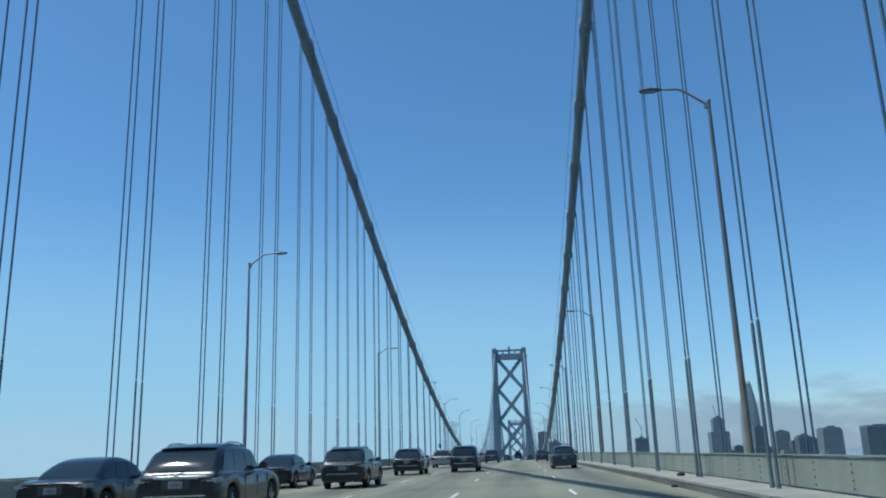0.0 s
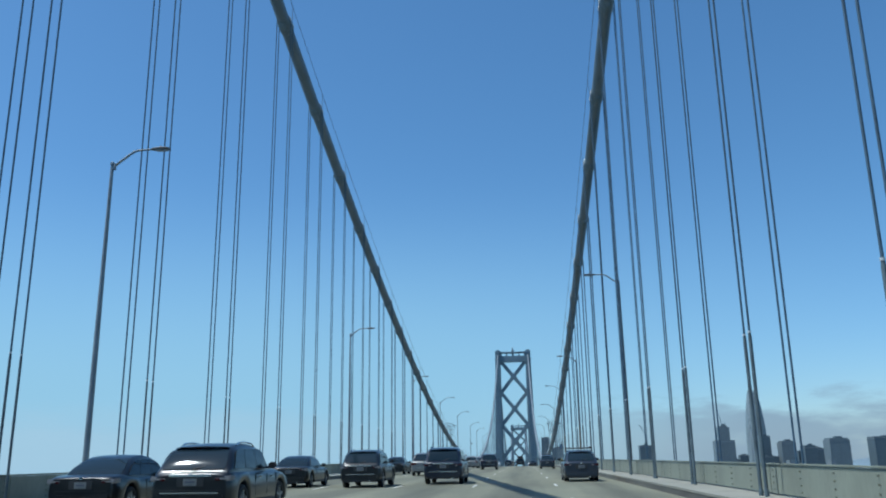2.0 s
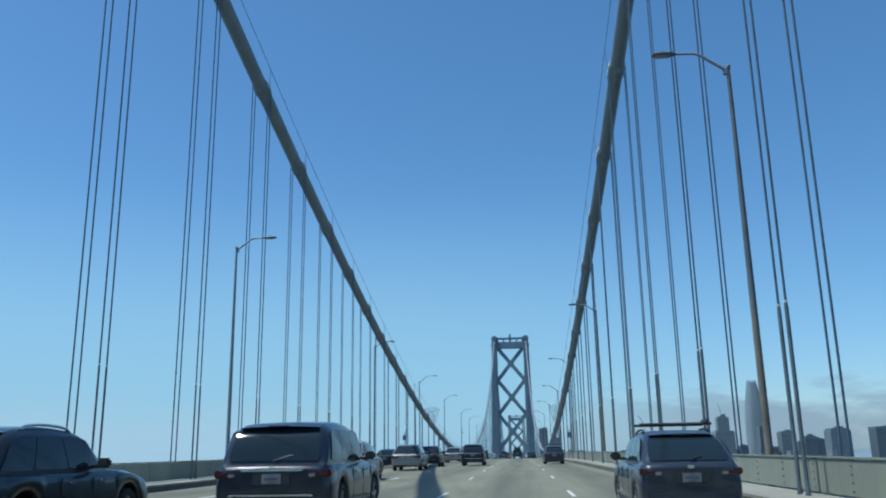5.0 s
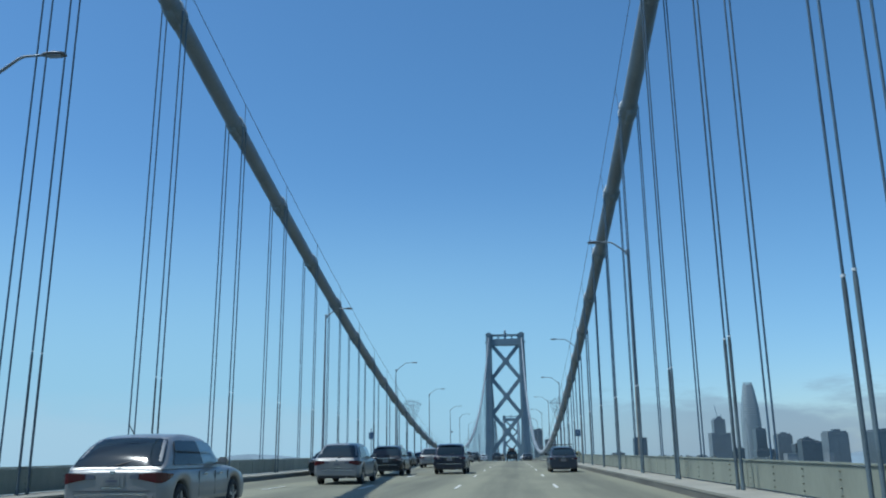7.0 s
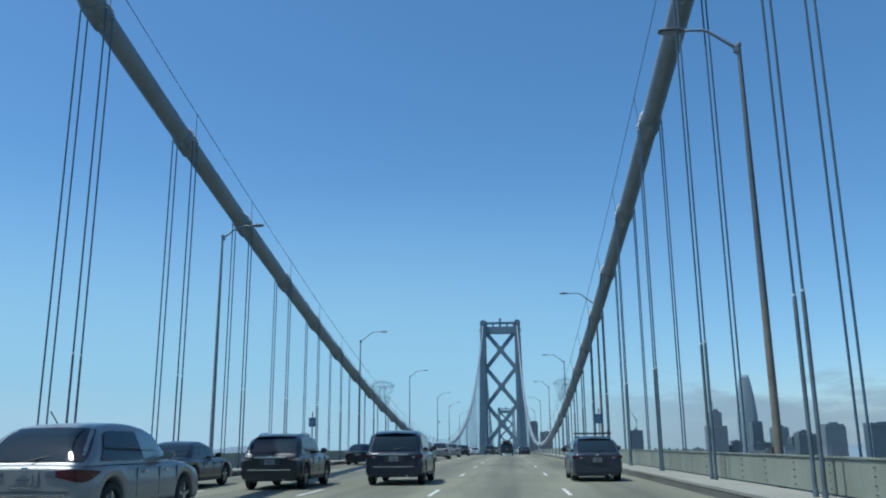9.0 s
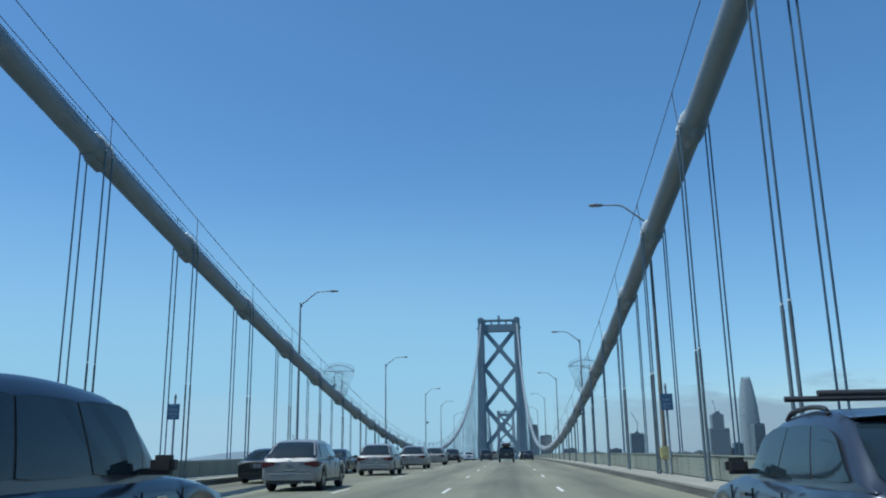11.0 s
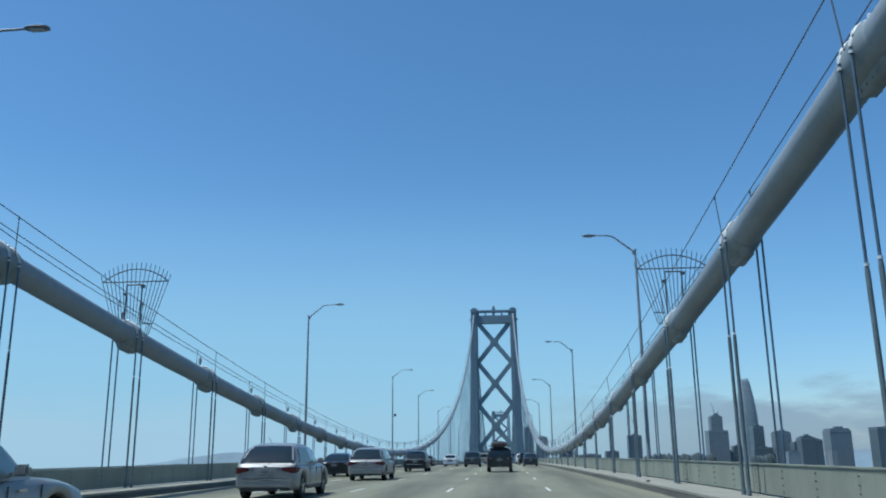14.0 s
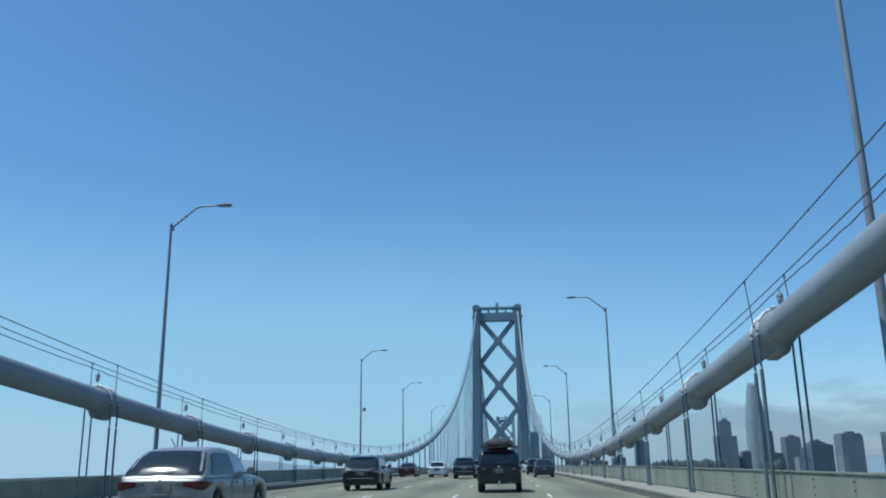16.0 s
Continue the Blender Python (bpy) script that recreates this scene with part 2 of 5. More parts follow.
def add_box(bm, cx, cy, cz, sx, sy, sz, m=None, bev=0.0):
    r = bmesh.ops.create_cube(bm, size=1.0)
    vs = r["verts"]
    bmesh.ops.scale(bm, vec=(sx, sy, sz), verts=vs)
    if bev:
        es = {e for v in vs for e in v.link_edges}
        rb = bmesh.ops.bevel(bm, geom=list(es), offset=bev, segments=2, affect="EDGES")
        vs = list({v for f in rb["faces"] for v in f.verts} | {v for v in vs if v.is_valid})
    bmesh.ops.translate(bm, vec=(cx, cy, cz), verts=vs)
    if m is not None:
        bmesh.ops.transform(bm, matrix=m, verts=vs)
    return vs


def box(cx, cy, cz, sx, sy, sz, bev=0.0):
    bm = bmesh.new()
    add_box(bm, cx, cy, cz, sx, sy, sz, None, bev)
    return bm


def add_tube(bm, pts, radius, seg=8, cap=True, radii=None):
    """A tube along a line of points, with level rings that keep their facing."""
    rings = []
    n = len(pts)
    pts = [Vector(p) for p in pts]
    up = Vector((0, 0, 1))
    for i, p in enumerate(pts):
        d = (pts[min(i + 1, n - 1)] - pts[max(i - 1, 0)]).normalized()
        a = up if abs(d.z) < 0.9 else Vector((1, 0, 0))
        u = d.cross(a).normalized()
        w = u.cross(d)
        r = radii[i] if radii else radius
        rings.append([bm.verts.new(p + (u * math.cos(2 * math.pi * k / seg) + w * math.sin(2 * math.pi * k / seg)) * r) for k in range(seg)])
    for a, b in zip(rings, rings[1:]):
        for k in range(seg):
            bm.faces.new((a[k], a[(k + 1) % seg], b[(k + 1) % seg], b[k]))
    if cap:
        for ring in (rings[0], rings[-1]):  # caps keep corners of their own, so that the sides shade round
            bm.faces.new([bm.verts.new(v.co) for v in ring])
    return rings


def tube(pts, radius, seg=8, radii=None):
    bm = bmesh.new()
    add_tube(bm, pts, radius, seg, True, radii)
    return bm


def add_strip(bm, ys, profile):
    """Sweeps a closed (x, z) profile along the deck's rise and fall."""
    rings = [[bm.verts.new((x, y, deck(y) + z)) for x, z in profile] for y in ys]
    n = len(profile)
    for a, b in zip(rings, rings[1:]):
        for k in range(n):
            bm.faces.new((a[k], a[(k + 1) % n], b[(k + 1) % n], b[k]))
    bm.faces.new(rings[0])
    bm.faces.new(rings[-1])


# ---------------------------------------------------------------- plan of the bridge
PANEL = 8.4276          # from one cable band to the next
FIRST = 62.166
MID, LOW, BEND = 256.98, 0.7006, 0.00068608
SIDE = {1: 10.07, -1: 10.21}   # main cables, to either side of the lanes' centre line
ROPE_OUT, ROPE_GAP = 0.46, 0.25  # ropes of one band: across and along the cable, from its middle
TOWER_Y, TOWER_Z = 579.0, 71.85
WATER_Z = -62.0


def deck(y):
    """Height of the road along the bridge: a slow crest, then a straight fall."""
    u = min(y, 300.0) / 100 - 1
    z = -1.281 + 0.6351 * u - 0.3078 * u * u
    return z - 0.00909 * max(0.0, y - 300.0)


def cable_z(y):
    return LOW + BEND * (y - MID) ** 2


def far_cable_z(y):
    """Main cable beyond the far tower: down to the anchorage, up to the second tower."""
    if y <= TOWER_Y:
        return cable_z(y)
    if y <= 930:
        u = (y - TOWER_Y) / (930 - TOWER_Y)
        return TOWER_Z + (-1.5 - TOWER_Z) * u - 4 * 17.0 * u * (1 - u)
    u = (y - 930) / (1290 - 930)
    return -1.5 + (54.8 + 1.5) * u - 4 * 17.0 * u * (1 - u)


# ---------------------------------------------------------------- water, land, hills, cloud
def big_sheet(name, x0, x1, y0, y1, z, material, n=24, wave=0.0):
    bm = bmesh.new()
    vs = [[bm.verts.new((x0 + (x1 - x0) * i / n, y0 + (y1 - y0) * j / n, z + (noise.noise((i * .7, j * .7, 3)) * wave))) for i in range(n + 1)] for j in range(n + 1)]
    for j in range(n):
        for i in range(n):
            bm.faces.new((vs[j][i], vs[j][i + 1], vs[j + 1][i + 1], vs[j + 1][i]))
    return link(name, bm, material)


tagged(big_sheet("water", -4700, 4700, -4500, 4700, WATER_Z, WATER), "dark blue-green bay water far below the bridge", "water", kind="structure")
land = bmesh.new()
add_box(land, 900, 3290, WATER_Z + 2, 2600, 2700, 8)
tagged(link("ground", land, LAND), "flat grey city shore beyond the bridge", "land", kind="structure")


def hills(name, x0, x1, y, top, seed, label):
    """A long low ridge with an uneven back."""
    bm = bmesh.new()
    n = 70
    rows = []
    for j, (dy, f) in enumerate(((-250, 0.0), (-120, 0.55), (0, 1.0), (150, 0.6), (300, 0.0))):
        row = []
        for i in range(n + 1):
            u = i / n
            e = min(1, u * 4, (1 - u) * 4)
            h = (0.55 + 0.42 * noise.noise((u * 3.4 + seed, seed, 0)) + 0.10 * noise.noise((u * 13 + seed, seed, j))) * top * e
            row.append(bm.verts.new((x0 + (x1 - x0) * u, y + dy + 40 * noise.noise((u * 9, j, seed)), WATER_Z - 2 + max(0, h) * f)))
        rows.append(row)
    for a, b in zip(rows, rows[1:]):
        for i in range(n):
            bm.faces.new((a[i], a[i + 1], b[i + 1], b[i]))
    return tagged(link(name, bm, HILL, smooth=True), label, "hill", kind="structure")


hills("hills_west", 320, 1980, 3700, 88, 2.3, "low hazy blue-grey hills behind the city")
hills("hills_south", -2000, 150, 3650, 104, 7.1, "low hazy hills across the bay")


def cloud_material(name, lo, hi, dens, seed, side, colour, puffs=1.7):
    """Thin grey sea cloud: soft-edged, patchy, denser low down."""
    m = bpy.data.materials.new(name)
    m.use_nodes = True
    nt = m.node_tree
    nt.nodes.remove(nt.nodes["Principled BSDF"])
    geo = nt.nodes.new("ShaderNodeNewGeometry")
    mp = nt.nodes.new("ShaderNodeMapping")
    mp.inputs["Scale"].default_value = (0.0016, 0.0016, 0.0062)
    mp.inputs["Location"].default_value = (seed, seed, 0)
    nt.links.new(geo.outputs["Position"], mp.inputs["Vector"])
    nz = nt.nodes.new("ShaderNodeTexNoise")
    nz.inputs["Scale"].default_value, nz.inputs["Detail"].default_value, nz.inputs["Roughness"].default_value = 1.6, 7, 0.55
    nt.links.new(mp.outputs["Vector"], nz.inputs["Vector"])
    sep = nt.nodes.new("ShaderNodeSeparateXYZ")
    nt.links.new(geo.outputs["Position"], sep.inputs["Vector"])
    ht = nt.nodes.new("ShaderNodeMapRange")
    ht.interpolation_type = "SMOOTHSTEP"
    ht.inputs["From Min"].default_value, ht.inputs["From Max"].default_value = lo, hi
    ht.inputs["To Min"].default_value, ht.inputs["To Max"].default_value = 0.42, -0.55
    nt.links.new(sep.outputs["Z"], ht.inputs["Value"])
    ad = nt.nodes.new("ShaderNodeMath")
    puff = nt.nodes.new("ShaderNodeMath")
    puff.operation = "MULTIPLY_ADD"
    puff.inputs[1].default_value, puff.inputs[2].default_value = puffs, 0.5 - puffs / 2
    nt.links.new(nz.outputs["Fac"], puff.inputs[0])
    nt.links.new(ht.outputs["Result"], ad.inputs[0])
    nt.links.new(puff.outputs[0], ad.inputs[1])
    al = nt.nodes.new("ShaderNodeMapRange")
    al.interpolation_type = "SMOOTHSTEP"
    al.inputs["From Min"].default_value, al.inputs["From Max"].default_value = 0.36, 0.92
    al.inputs["To Max"].default_value = dens
    nt.links.new(ad.outputs[0], al.inputs["Value"])
    fx = nt.nodes.new("ShaderNodeMapRange")
    fx.interpolation_type = "SMOOTHSTEP"
    fx.inputs["From Min"].default_value, fx.inputs["From Max"].default_value = side
    nt.links.new(sep.outputs["X"], fx.inputs["Value"])
    fm = nt.nodes.new("ShaderNodeMath")
    fm.operation = "MULTIPLY"
    nt.links.new(fx.outputs["Result"], fm.inputs[0])
    nt.links.new(al.outputs["Result"], fm.inputs[1])
    em = nt.nodes.new("ShaderNodeEmission")
    em.inputs["Color"].default_value = (*colour, 1)
    em.inputs["Strength"].default_value = CLOUD_GLOW
    tr = nt.nodes.new("ShaderNodeBsdfTransparent")
    mx = nt.nodes.new("ShaderNodeMixShader")
    nt.links.new(fm.outputs[0], mx.inputs[0])
    nt.links.new(tr.outputs[0], mx.inputs[1])
    nt.links.new(em.outputs[0], mx.inputs[2])
    nt.links.new(mx.outputs[0], nt.nodes["Material Output"].inputs["Surface"])
    return m


CLOUD_GLOW = 1.0


def cloud_bank(name, a0, a1, radius, top, material, label):
    bm = bmesh.new()
    n = 90
    lo = [bm.verts.new((radius * math.sin(a0 + (a1 - a0) * i / n), radius * math.cos(a0 + (a1 - a0) * i / n), WATER_Z)) for i in range(n + 1)]
    hi = [bm.verts.new((v.co.x, v.co.y, top)) for v in lo]
    for i in range(n):
        bm.faces.new((lo[i], lo[i + 1], hi[i + 1], hi[i]))
    ob = tagged(link(name, bm, material), label, "cloud", kind="structure")
    ob.visible_shadow = False
    return ob


cloud_bank("backdrop_cloud", radians(3), radians(75), 4300, 580, cloud_material("grey_sea_cloud", 60, 560, 0.80, 3.0, (-90, 1180), (0.270, 0.348, 0.435)), "thin grey fog bank low behind the city")
# haze sheet with its own glow, added to pale the low left sky
cloud_bank("backdrop_haze", radians(-85), radians(3), 4310, 760, cloud_material("pale_sea_haze", 9, 620, 0.55, 9.0, (150, -1700), (0.46, 0.59, 0.68), 0.5), "faint pale haze low over the bay")


def haze_material():
    """Horizon haze painted as a glow: pale blue low down, thinning upward to nothing."""
    m = bpy.data.materials.new("glowing_horizon_haze")
    m.use_nodes = True
    nt = m.node_tree
    nt.nodes.remove(nt.nodes["Principled BSDF"])
    geo = nt.nodes.new("ShaderNodeNewGeometry")
    sep = nt.nodes.new("ShaderNodeSeparateXYZ")
    nt.links.new(geo.outputs["Position"], sep.inputs["Vector"])
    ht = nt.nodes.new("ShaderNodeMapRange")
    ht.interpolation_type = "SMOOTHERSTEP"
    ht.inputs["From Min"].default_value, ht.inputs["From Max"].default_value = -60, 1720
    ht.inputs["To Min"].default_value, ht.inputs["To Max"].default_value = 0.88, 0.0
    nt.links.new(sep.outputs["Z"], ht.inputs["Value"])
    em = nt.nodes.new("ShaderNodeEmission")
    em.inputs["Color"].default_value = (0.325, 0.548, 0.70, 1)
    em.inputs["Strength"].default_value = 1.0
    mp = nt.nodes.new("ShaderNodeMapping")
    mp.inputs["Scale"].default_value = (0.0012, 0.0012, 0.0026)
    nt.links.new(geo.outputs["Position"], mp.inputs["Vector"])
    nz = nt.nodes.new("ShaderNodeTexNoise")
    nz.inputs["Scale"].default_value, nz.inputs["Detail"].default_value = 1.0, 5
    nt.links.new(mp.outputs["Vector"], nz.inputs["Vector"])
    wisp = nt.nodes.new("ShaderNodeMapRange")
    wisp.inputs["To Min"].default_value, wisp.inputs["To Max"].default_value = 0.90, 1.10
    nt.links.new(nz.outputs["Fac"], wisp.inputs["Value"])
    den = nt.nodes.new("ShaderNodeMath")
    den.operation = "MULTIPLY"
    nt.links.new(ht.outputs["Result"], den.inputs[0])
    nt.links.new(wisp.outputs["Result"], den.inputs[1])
    thin = nt.nodes.new("ShaderNodeMapRange")  # the glow thins from left to right
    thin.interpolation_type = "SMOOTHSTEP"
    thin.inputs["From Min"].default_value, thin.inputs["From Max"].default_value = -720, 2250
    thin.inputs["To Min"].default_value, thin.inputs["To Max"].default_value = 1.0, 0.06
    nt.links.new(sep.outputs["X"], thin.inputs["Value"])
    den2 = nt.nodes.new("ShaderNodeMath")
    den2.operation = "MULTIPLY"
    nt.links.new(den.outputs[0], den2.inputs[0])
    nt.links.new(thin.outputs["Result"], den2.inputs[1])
    tr = nt.nodes.new("ShaderNodeBsdfTransparent")
    mx = nt.nodes.new("ShaderNodeMixShader")
    nt.links.new(den2.outputs[0], mx.inputs[0])
    nt.links.new(tr.outputs[0], mx.inputs[1])
    nt.links.new(em.outputs[0], mx.inputs[2])
    nt.links.new(mx.outputs[0], nt.nodes["Material Output"].inputs["Surface"])
    return m


cloud_bank("backdrop_horizon_haze", radians(-180), radians(180), 4400, 1790, haze_material(), "pale blue horizon haze on a glowing backdrop")


# ---------------------------------------------------------------- city skyline
def facade(name, base, glass, floor_h=4.0, bay=3.2, ratio=0.55):
    """A tower front at a distance: rows of windows between floor bands."""
    m = bpy.data.materials.new(name)
    m.use_nodes = True
    nt = m.node_tree
    b = nt.nodes["Principled BSDF"]
    b.inputs["Roughness"].default_value = 0.45
    geo = nt.nodes.new("ShaderNodeNewGeometry")
    mp = nt.nodes.new("ShaderNodeMapping")
    mp.inputs["Scale"].default_value = (1 / bay, 1 / bay, 1 / floor_h)
    nt.links.new(geo.outputs["Position"], mp.inputs["Vector"])
    br = nt.nodes.new("ShaderNodeTexBrick")
    sep = nt.nodes.new("ShaderNodeSeparateXYZ")
    nt.links.new(mp.outputs["Vector"], sep.inputs["Vector"])
    cb = nt.nodes.new("ShaderNodeCombineXYZ")
    sm = nt.nodes.new("ShaderNodeMath")
    nt.links.new(sep.outputs["X"], sm.inputs[0])
    nt.links.new(sep.outputs["Y"], sm.inputs[1])
    nt.links.new(sm.outputs[0], cb.inputs["X"])
    nt.links.new(sep.outputs["Z"], cb.inputs["Y"])
    nt.links.new(cb.outputs[0], br.inputs["Vector"])
    br.offset = 0.0
    br.inputs["Scale"].default_value = 1.0
    br.inputs["Brick Width"].default_value, br.inputs["Row Height"].default_value = 1.0, 1.0
    br.inputs["Mortar Size"].default_value = (1 - ratio) / 2
    br.inputs["Color1"].default_value = (*glass, 1)
    br.inputs["Color2"].default_value = (*(c * 0.6 for c in glass), 1)
    br.inputs["Mortar"].default_value = (*base, 1)
    nt.links.new(br.outputs["Color"], b.inputs["Base Color"])
    return m


# front colours include a blue-grey tint for the haze over the city
F_GREY = facade("hazy_grey_stone_front", (0.175, 0.21, 0.225), (0.10, 0.135, 0.155))
F_DARK = facade("hazy_dark_glass_front", (0.105, 0.14, 0.16), (0.075, 0.105, 0.125))
F_PALE = facade("hazy_pale_concrete_front", (0.26, 0.285, 0.29), (0.13, 0.16, 0.18))
F_GLASS = facade("hazy_silver_glass_front", (0.225, 0.27, 0.285), (0.125, 0.17, 0.195), 7.0, 3.0, 0.55)


def city_block(label, x0, x1, y, top, depth, material, steps=(), group="city towers"):
    """A tower block: main shaft, set-backs, roof parapet, roof plant, a ledge below the roof and upright piers."""
    ob = empty("tower_block", pose((x0 + x1) / 2, y, WATER_Z + 6), label, "building", group)
    w = x1 - x0
    h = top - WATER_Z - 6
    part("shaft", box(0, depth / 2, h / 2, w, depth, h), material, ob)
    bm = bmesh.new()
    for sx, sy, cx, cy in ((w, 0.8, 0, 0.4), (w, 0.8, 0, depth - 0.4), (0.8, depth, -w / 2 + 0.4, depth / 2), (0.8, depth, w / 2 - 0.4, depth / 2)):
        add_box(bm, cx, cy, h + 0.9, sx, sy, 1.8)
    part("parapet", bm, material, ob)
    z, ww = h, w
    for frac, extra in steps:
        part("setback", box(0, depth / 2, z + extra / 2, ww * frac, depth * frac, extra), material, ob)
        z, ww = z + extra, ww * frac
    part("roof_plant", box(ww * 0.1, depth / 2, z + 2.0, ww * 0.4, depth * 0.35, 4.0), F_DARK, ob)
    part("ledge", box(0, depth / 2, h * 0.985, w + 0.8, depth + 0.8, 1.4), F_PALE if material is not F_PALE else F_GREY, ob)
    piers = max(1, int(w / 22))
    for i in range(piers + 1):
        part("pier", box(-w / 2 + w * i / piers, -0.2, h * 0.49, 1.1, 0.5, h * 0.96), material, ob)
    return ob


def glass_spire(x0, x1, y, top):
    """The tall rounded tower, bowed inward to a blunt glass crown, with fins up its sides."""
    ob = empty("glass_tower", pose((x0 + x1) / 2, y, WATER_Z + 6), "tall rounded silver-glass tower tapering to a blunt crown", "skyscraper", "city towers")
    h = top - WATER_Z - 6
    hw = (x1 - x0) / 2
    bm = bmesh.new()
    rings = []
    n = 22
    for i in range(n + 1):
        u = i / n
        f = 1.0 - 0.02 * u - 0.50 * max(0, (u - 0.40) / 0.60) ** 2.1
        ring = []
        for k in range(32):
            a = 2 * math.pi * k / 32
            c, s = math.cos(a), math.sin(a)
            r = hw * f / (abs(c) ** 3.2 + abs(s) ** 3.2) ** (1 / 3.2)
            ring.append(bm.verts.new((r * c, hw + r * s, h * u)))
        rings.append(ring)
    for a, b in zip(rings, rings[1:]):
        for k in range(32):
            bm.faces.new((a[k], a[(k + 1) % 32], b[(k + 1) % 32], b[k]))
    bm.faces.new(rings[-1])
    part("shaft", bm, F_GLASS, ob)
    crown = bmesh.new()
    for k in range(24):
        a = 2 * math.pi * k / 24
        r = hw * 0.42
        add_box(crown, r * math.cos(a), hw + r * math.sin(a), h + 3, 1.2, 1.2, 8)
    part("crown", crown, F_PALE, ob, "open crown of pale fins")
    return ob


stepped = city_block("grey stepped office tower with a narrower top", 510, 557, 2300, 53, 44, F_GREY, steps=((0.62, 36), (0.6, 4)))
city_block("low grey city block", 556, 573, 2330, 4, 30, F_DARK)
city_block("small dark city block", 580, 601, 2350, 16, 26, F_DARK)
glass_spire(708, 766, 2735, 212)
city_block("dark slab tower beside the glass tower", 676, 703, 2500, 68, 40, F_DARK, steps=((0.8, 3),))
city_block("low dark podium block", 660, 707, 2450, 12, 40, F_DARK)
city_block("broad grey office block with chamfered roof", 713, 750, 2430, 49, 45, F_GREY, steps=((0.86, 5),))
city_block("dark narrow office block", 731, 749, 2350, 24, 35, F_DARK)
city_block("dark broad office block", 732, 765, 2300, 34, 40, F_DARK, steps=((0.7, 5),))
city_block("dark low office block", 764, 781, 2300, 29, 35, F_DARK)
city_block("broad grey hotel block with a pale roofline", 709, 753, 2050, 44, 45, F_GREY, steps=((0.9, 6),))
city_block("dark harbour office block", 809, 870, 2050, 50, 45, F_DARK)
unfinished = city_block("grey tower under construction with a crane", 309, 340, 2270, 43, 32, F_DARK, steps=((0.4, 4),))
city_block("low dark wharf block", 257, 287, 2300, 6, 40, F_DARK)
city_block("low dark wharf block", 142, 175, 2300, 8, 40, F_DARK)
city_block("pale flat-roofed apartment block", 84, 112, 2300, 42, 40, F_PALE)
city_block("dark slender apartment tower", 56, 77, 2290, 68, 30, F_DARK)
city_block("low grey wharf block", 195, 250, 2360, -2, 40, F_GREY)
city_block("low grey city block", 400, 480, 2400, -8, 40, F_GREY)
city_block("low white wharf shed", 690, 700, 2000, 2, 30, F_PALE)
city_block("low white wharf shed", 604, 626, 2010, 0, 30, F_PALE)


def wooded_shore(x0, x1, y, top, seed):
    """A low bank of dark trees along the shore, uneven on top."""
    bm = bmesh.new()
    rnd = random.Random(seed)
    x = x0
    while x < x1:
        w = rnd.uniform(7, 15)
        h = top - WATER_Z - 6 + rnd.uniform(-5, 1.5)
        r = bmesh.ops.create_icosphere(bm, subdivisions=2, radius=1.0)
        for v in r["verts"]:
            k = 1 + 0.22 * noise.noise(v.co * 2.1 + Vector((x, 0, seed)))
            v.co = Vector((x + v.co.x * w * k, y + v.co.y * w + rnd.uniform(0, 2), WATER_Z + 6 + h / 2 + v.co.z * h / 2 * k))
        x += w * 0.8
    return tagged(link("tree_bank", bm, SHRUB, smooth=True), "low dark bank of shore trees below the city", "trees", kind="stuff")


wooded_shore(345, 500, 2250, 1.0, 4)
wooded_shore(600, 650, 2250, -2.0, 9)
crane = bmesh.new()
add_box(crane, 2, 10, 115, 1.6, 1.6, 28)
add_tube(crane, [(2, 10, 128), (-12, 10, 153)], 0.9, 6)
add_tube(crane, [(2, 10, 128), (7, 10, 126)], 0.9, 6)
part("crane", crane, STEEL, unfinished, "thin steel tower crane")
mast = bmesh.new()
add_tube(mast, [(-2, 14, 148), (-5, 14, 164), (-9, 14, 181)], 0.7, 6)
add_box(mast, 6, 14, 153, 1.2, 1.2, 10)
part("roof_mast", mast, STEEL, stepped, "thin steel derrick on the roof")

# ---------------------------------------------------------------- deck
YS = [-140 + 8.0 * i for i in range(0, 69)] + [420 + 30.0 * i for i in range(0, 40)]


def strip(name, profile, material, label, category):
    bm = bmesh.new()
    add_strip(bm, YS, profile)
    return tagged(link(name, bm, material), label, category, kind="structure")


strip("road", [(-8.72, 0), (8.72, 0), (8.72, -0.3), (-8.72, -0.3)], ROAD, "worn tan-grey concrete road with five lanes", "road")
for s, nm in ((-1, "south"), (1, "north")):
    strip("kerb_" + nm, [(s * 8.72, -0.2), (s * 8.66, 0.0), (s * 8.72, 0.17), (s * 8.80, 0.17), (s * 8.80, -0.2)], KERB, "grimy dark steel kerb face", "kerb")
    strip("pavement_" + nm, [(s * 8.70, 0.175), (s * 8.70, 0.245), (s * 10.30, 0.245), (s * 10.30, 0.175)], WALK, "narrow pale concrete maintenance walkway", "walkway")
    strip("deck_edge_" + nm, [(s * 8.80, 0.17), (s * 10.3, 0.17), (s * 10.3, -1.2), (s * 9.9, -1.2), (s * 9.9, -0.3), (s * 8.80, -0.3)], BEAM, "grey painted steel edge girder", "girder")

# lane dashes and raised markers
dash = bmesh.new()
add_box(dash, 0, 0, 0.006, 0.105, 3.1, 0.008)
dash_me = bpy.data.meshes.new("lane_dash")
dash.to_mesh(dash_me)
dash.free()
dash_me.materials.append(PAINT_WHITE)
marks = empty("lane_markings", None, "white painted lane dashes", "road marking", kind="structure")
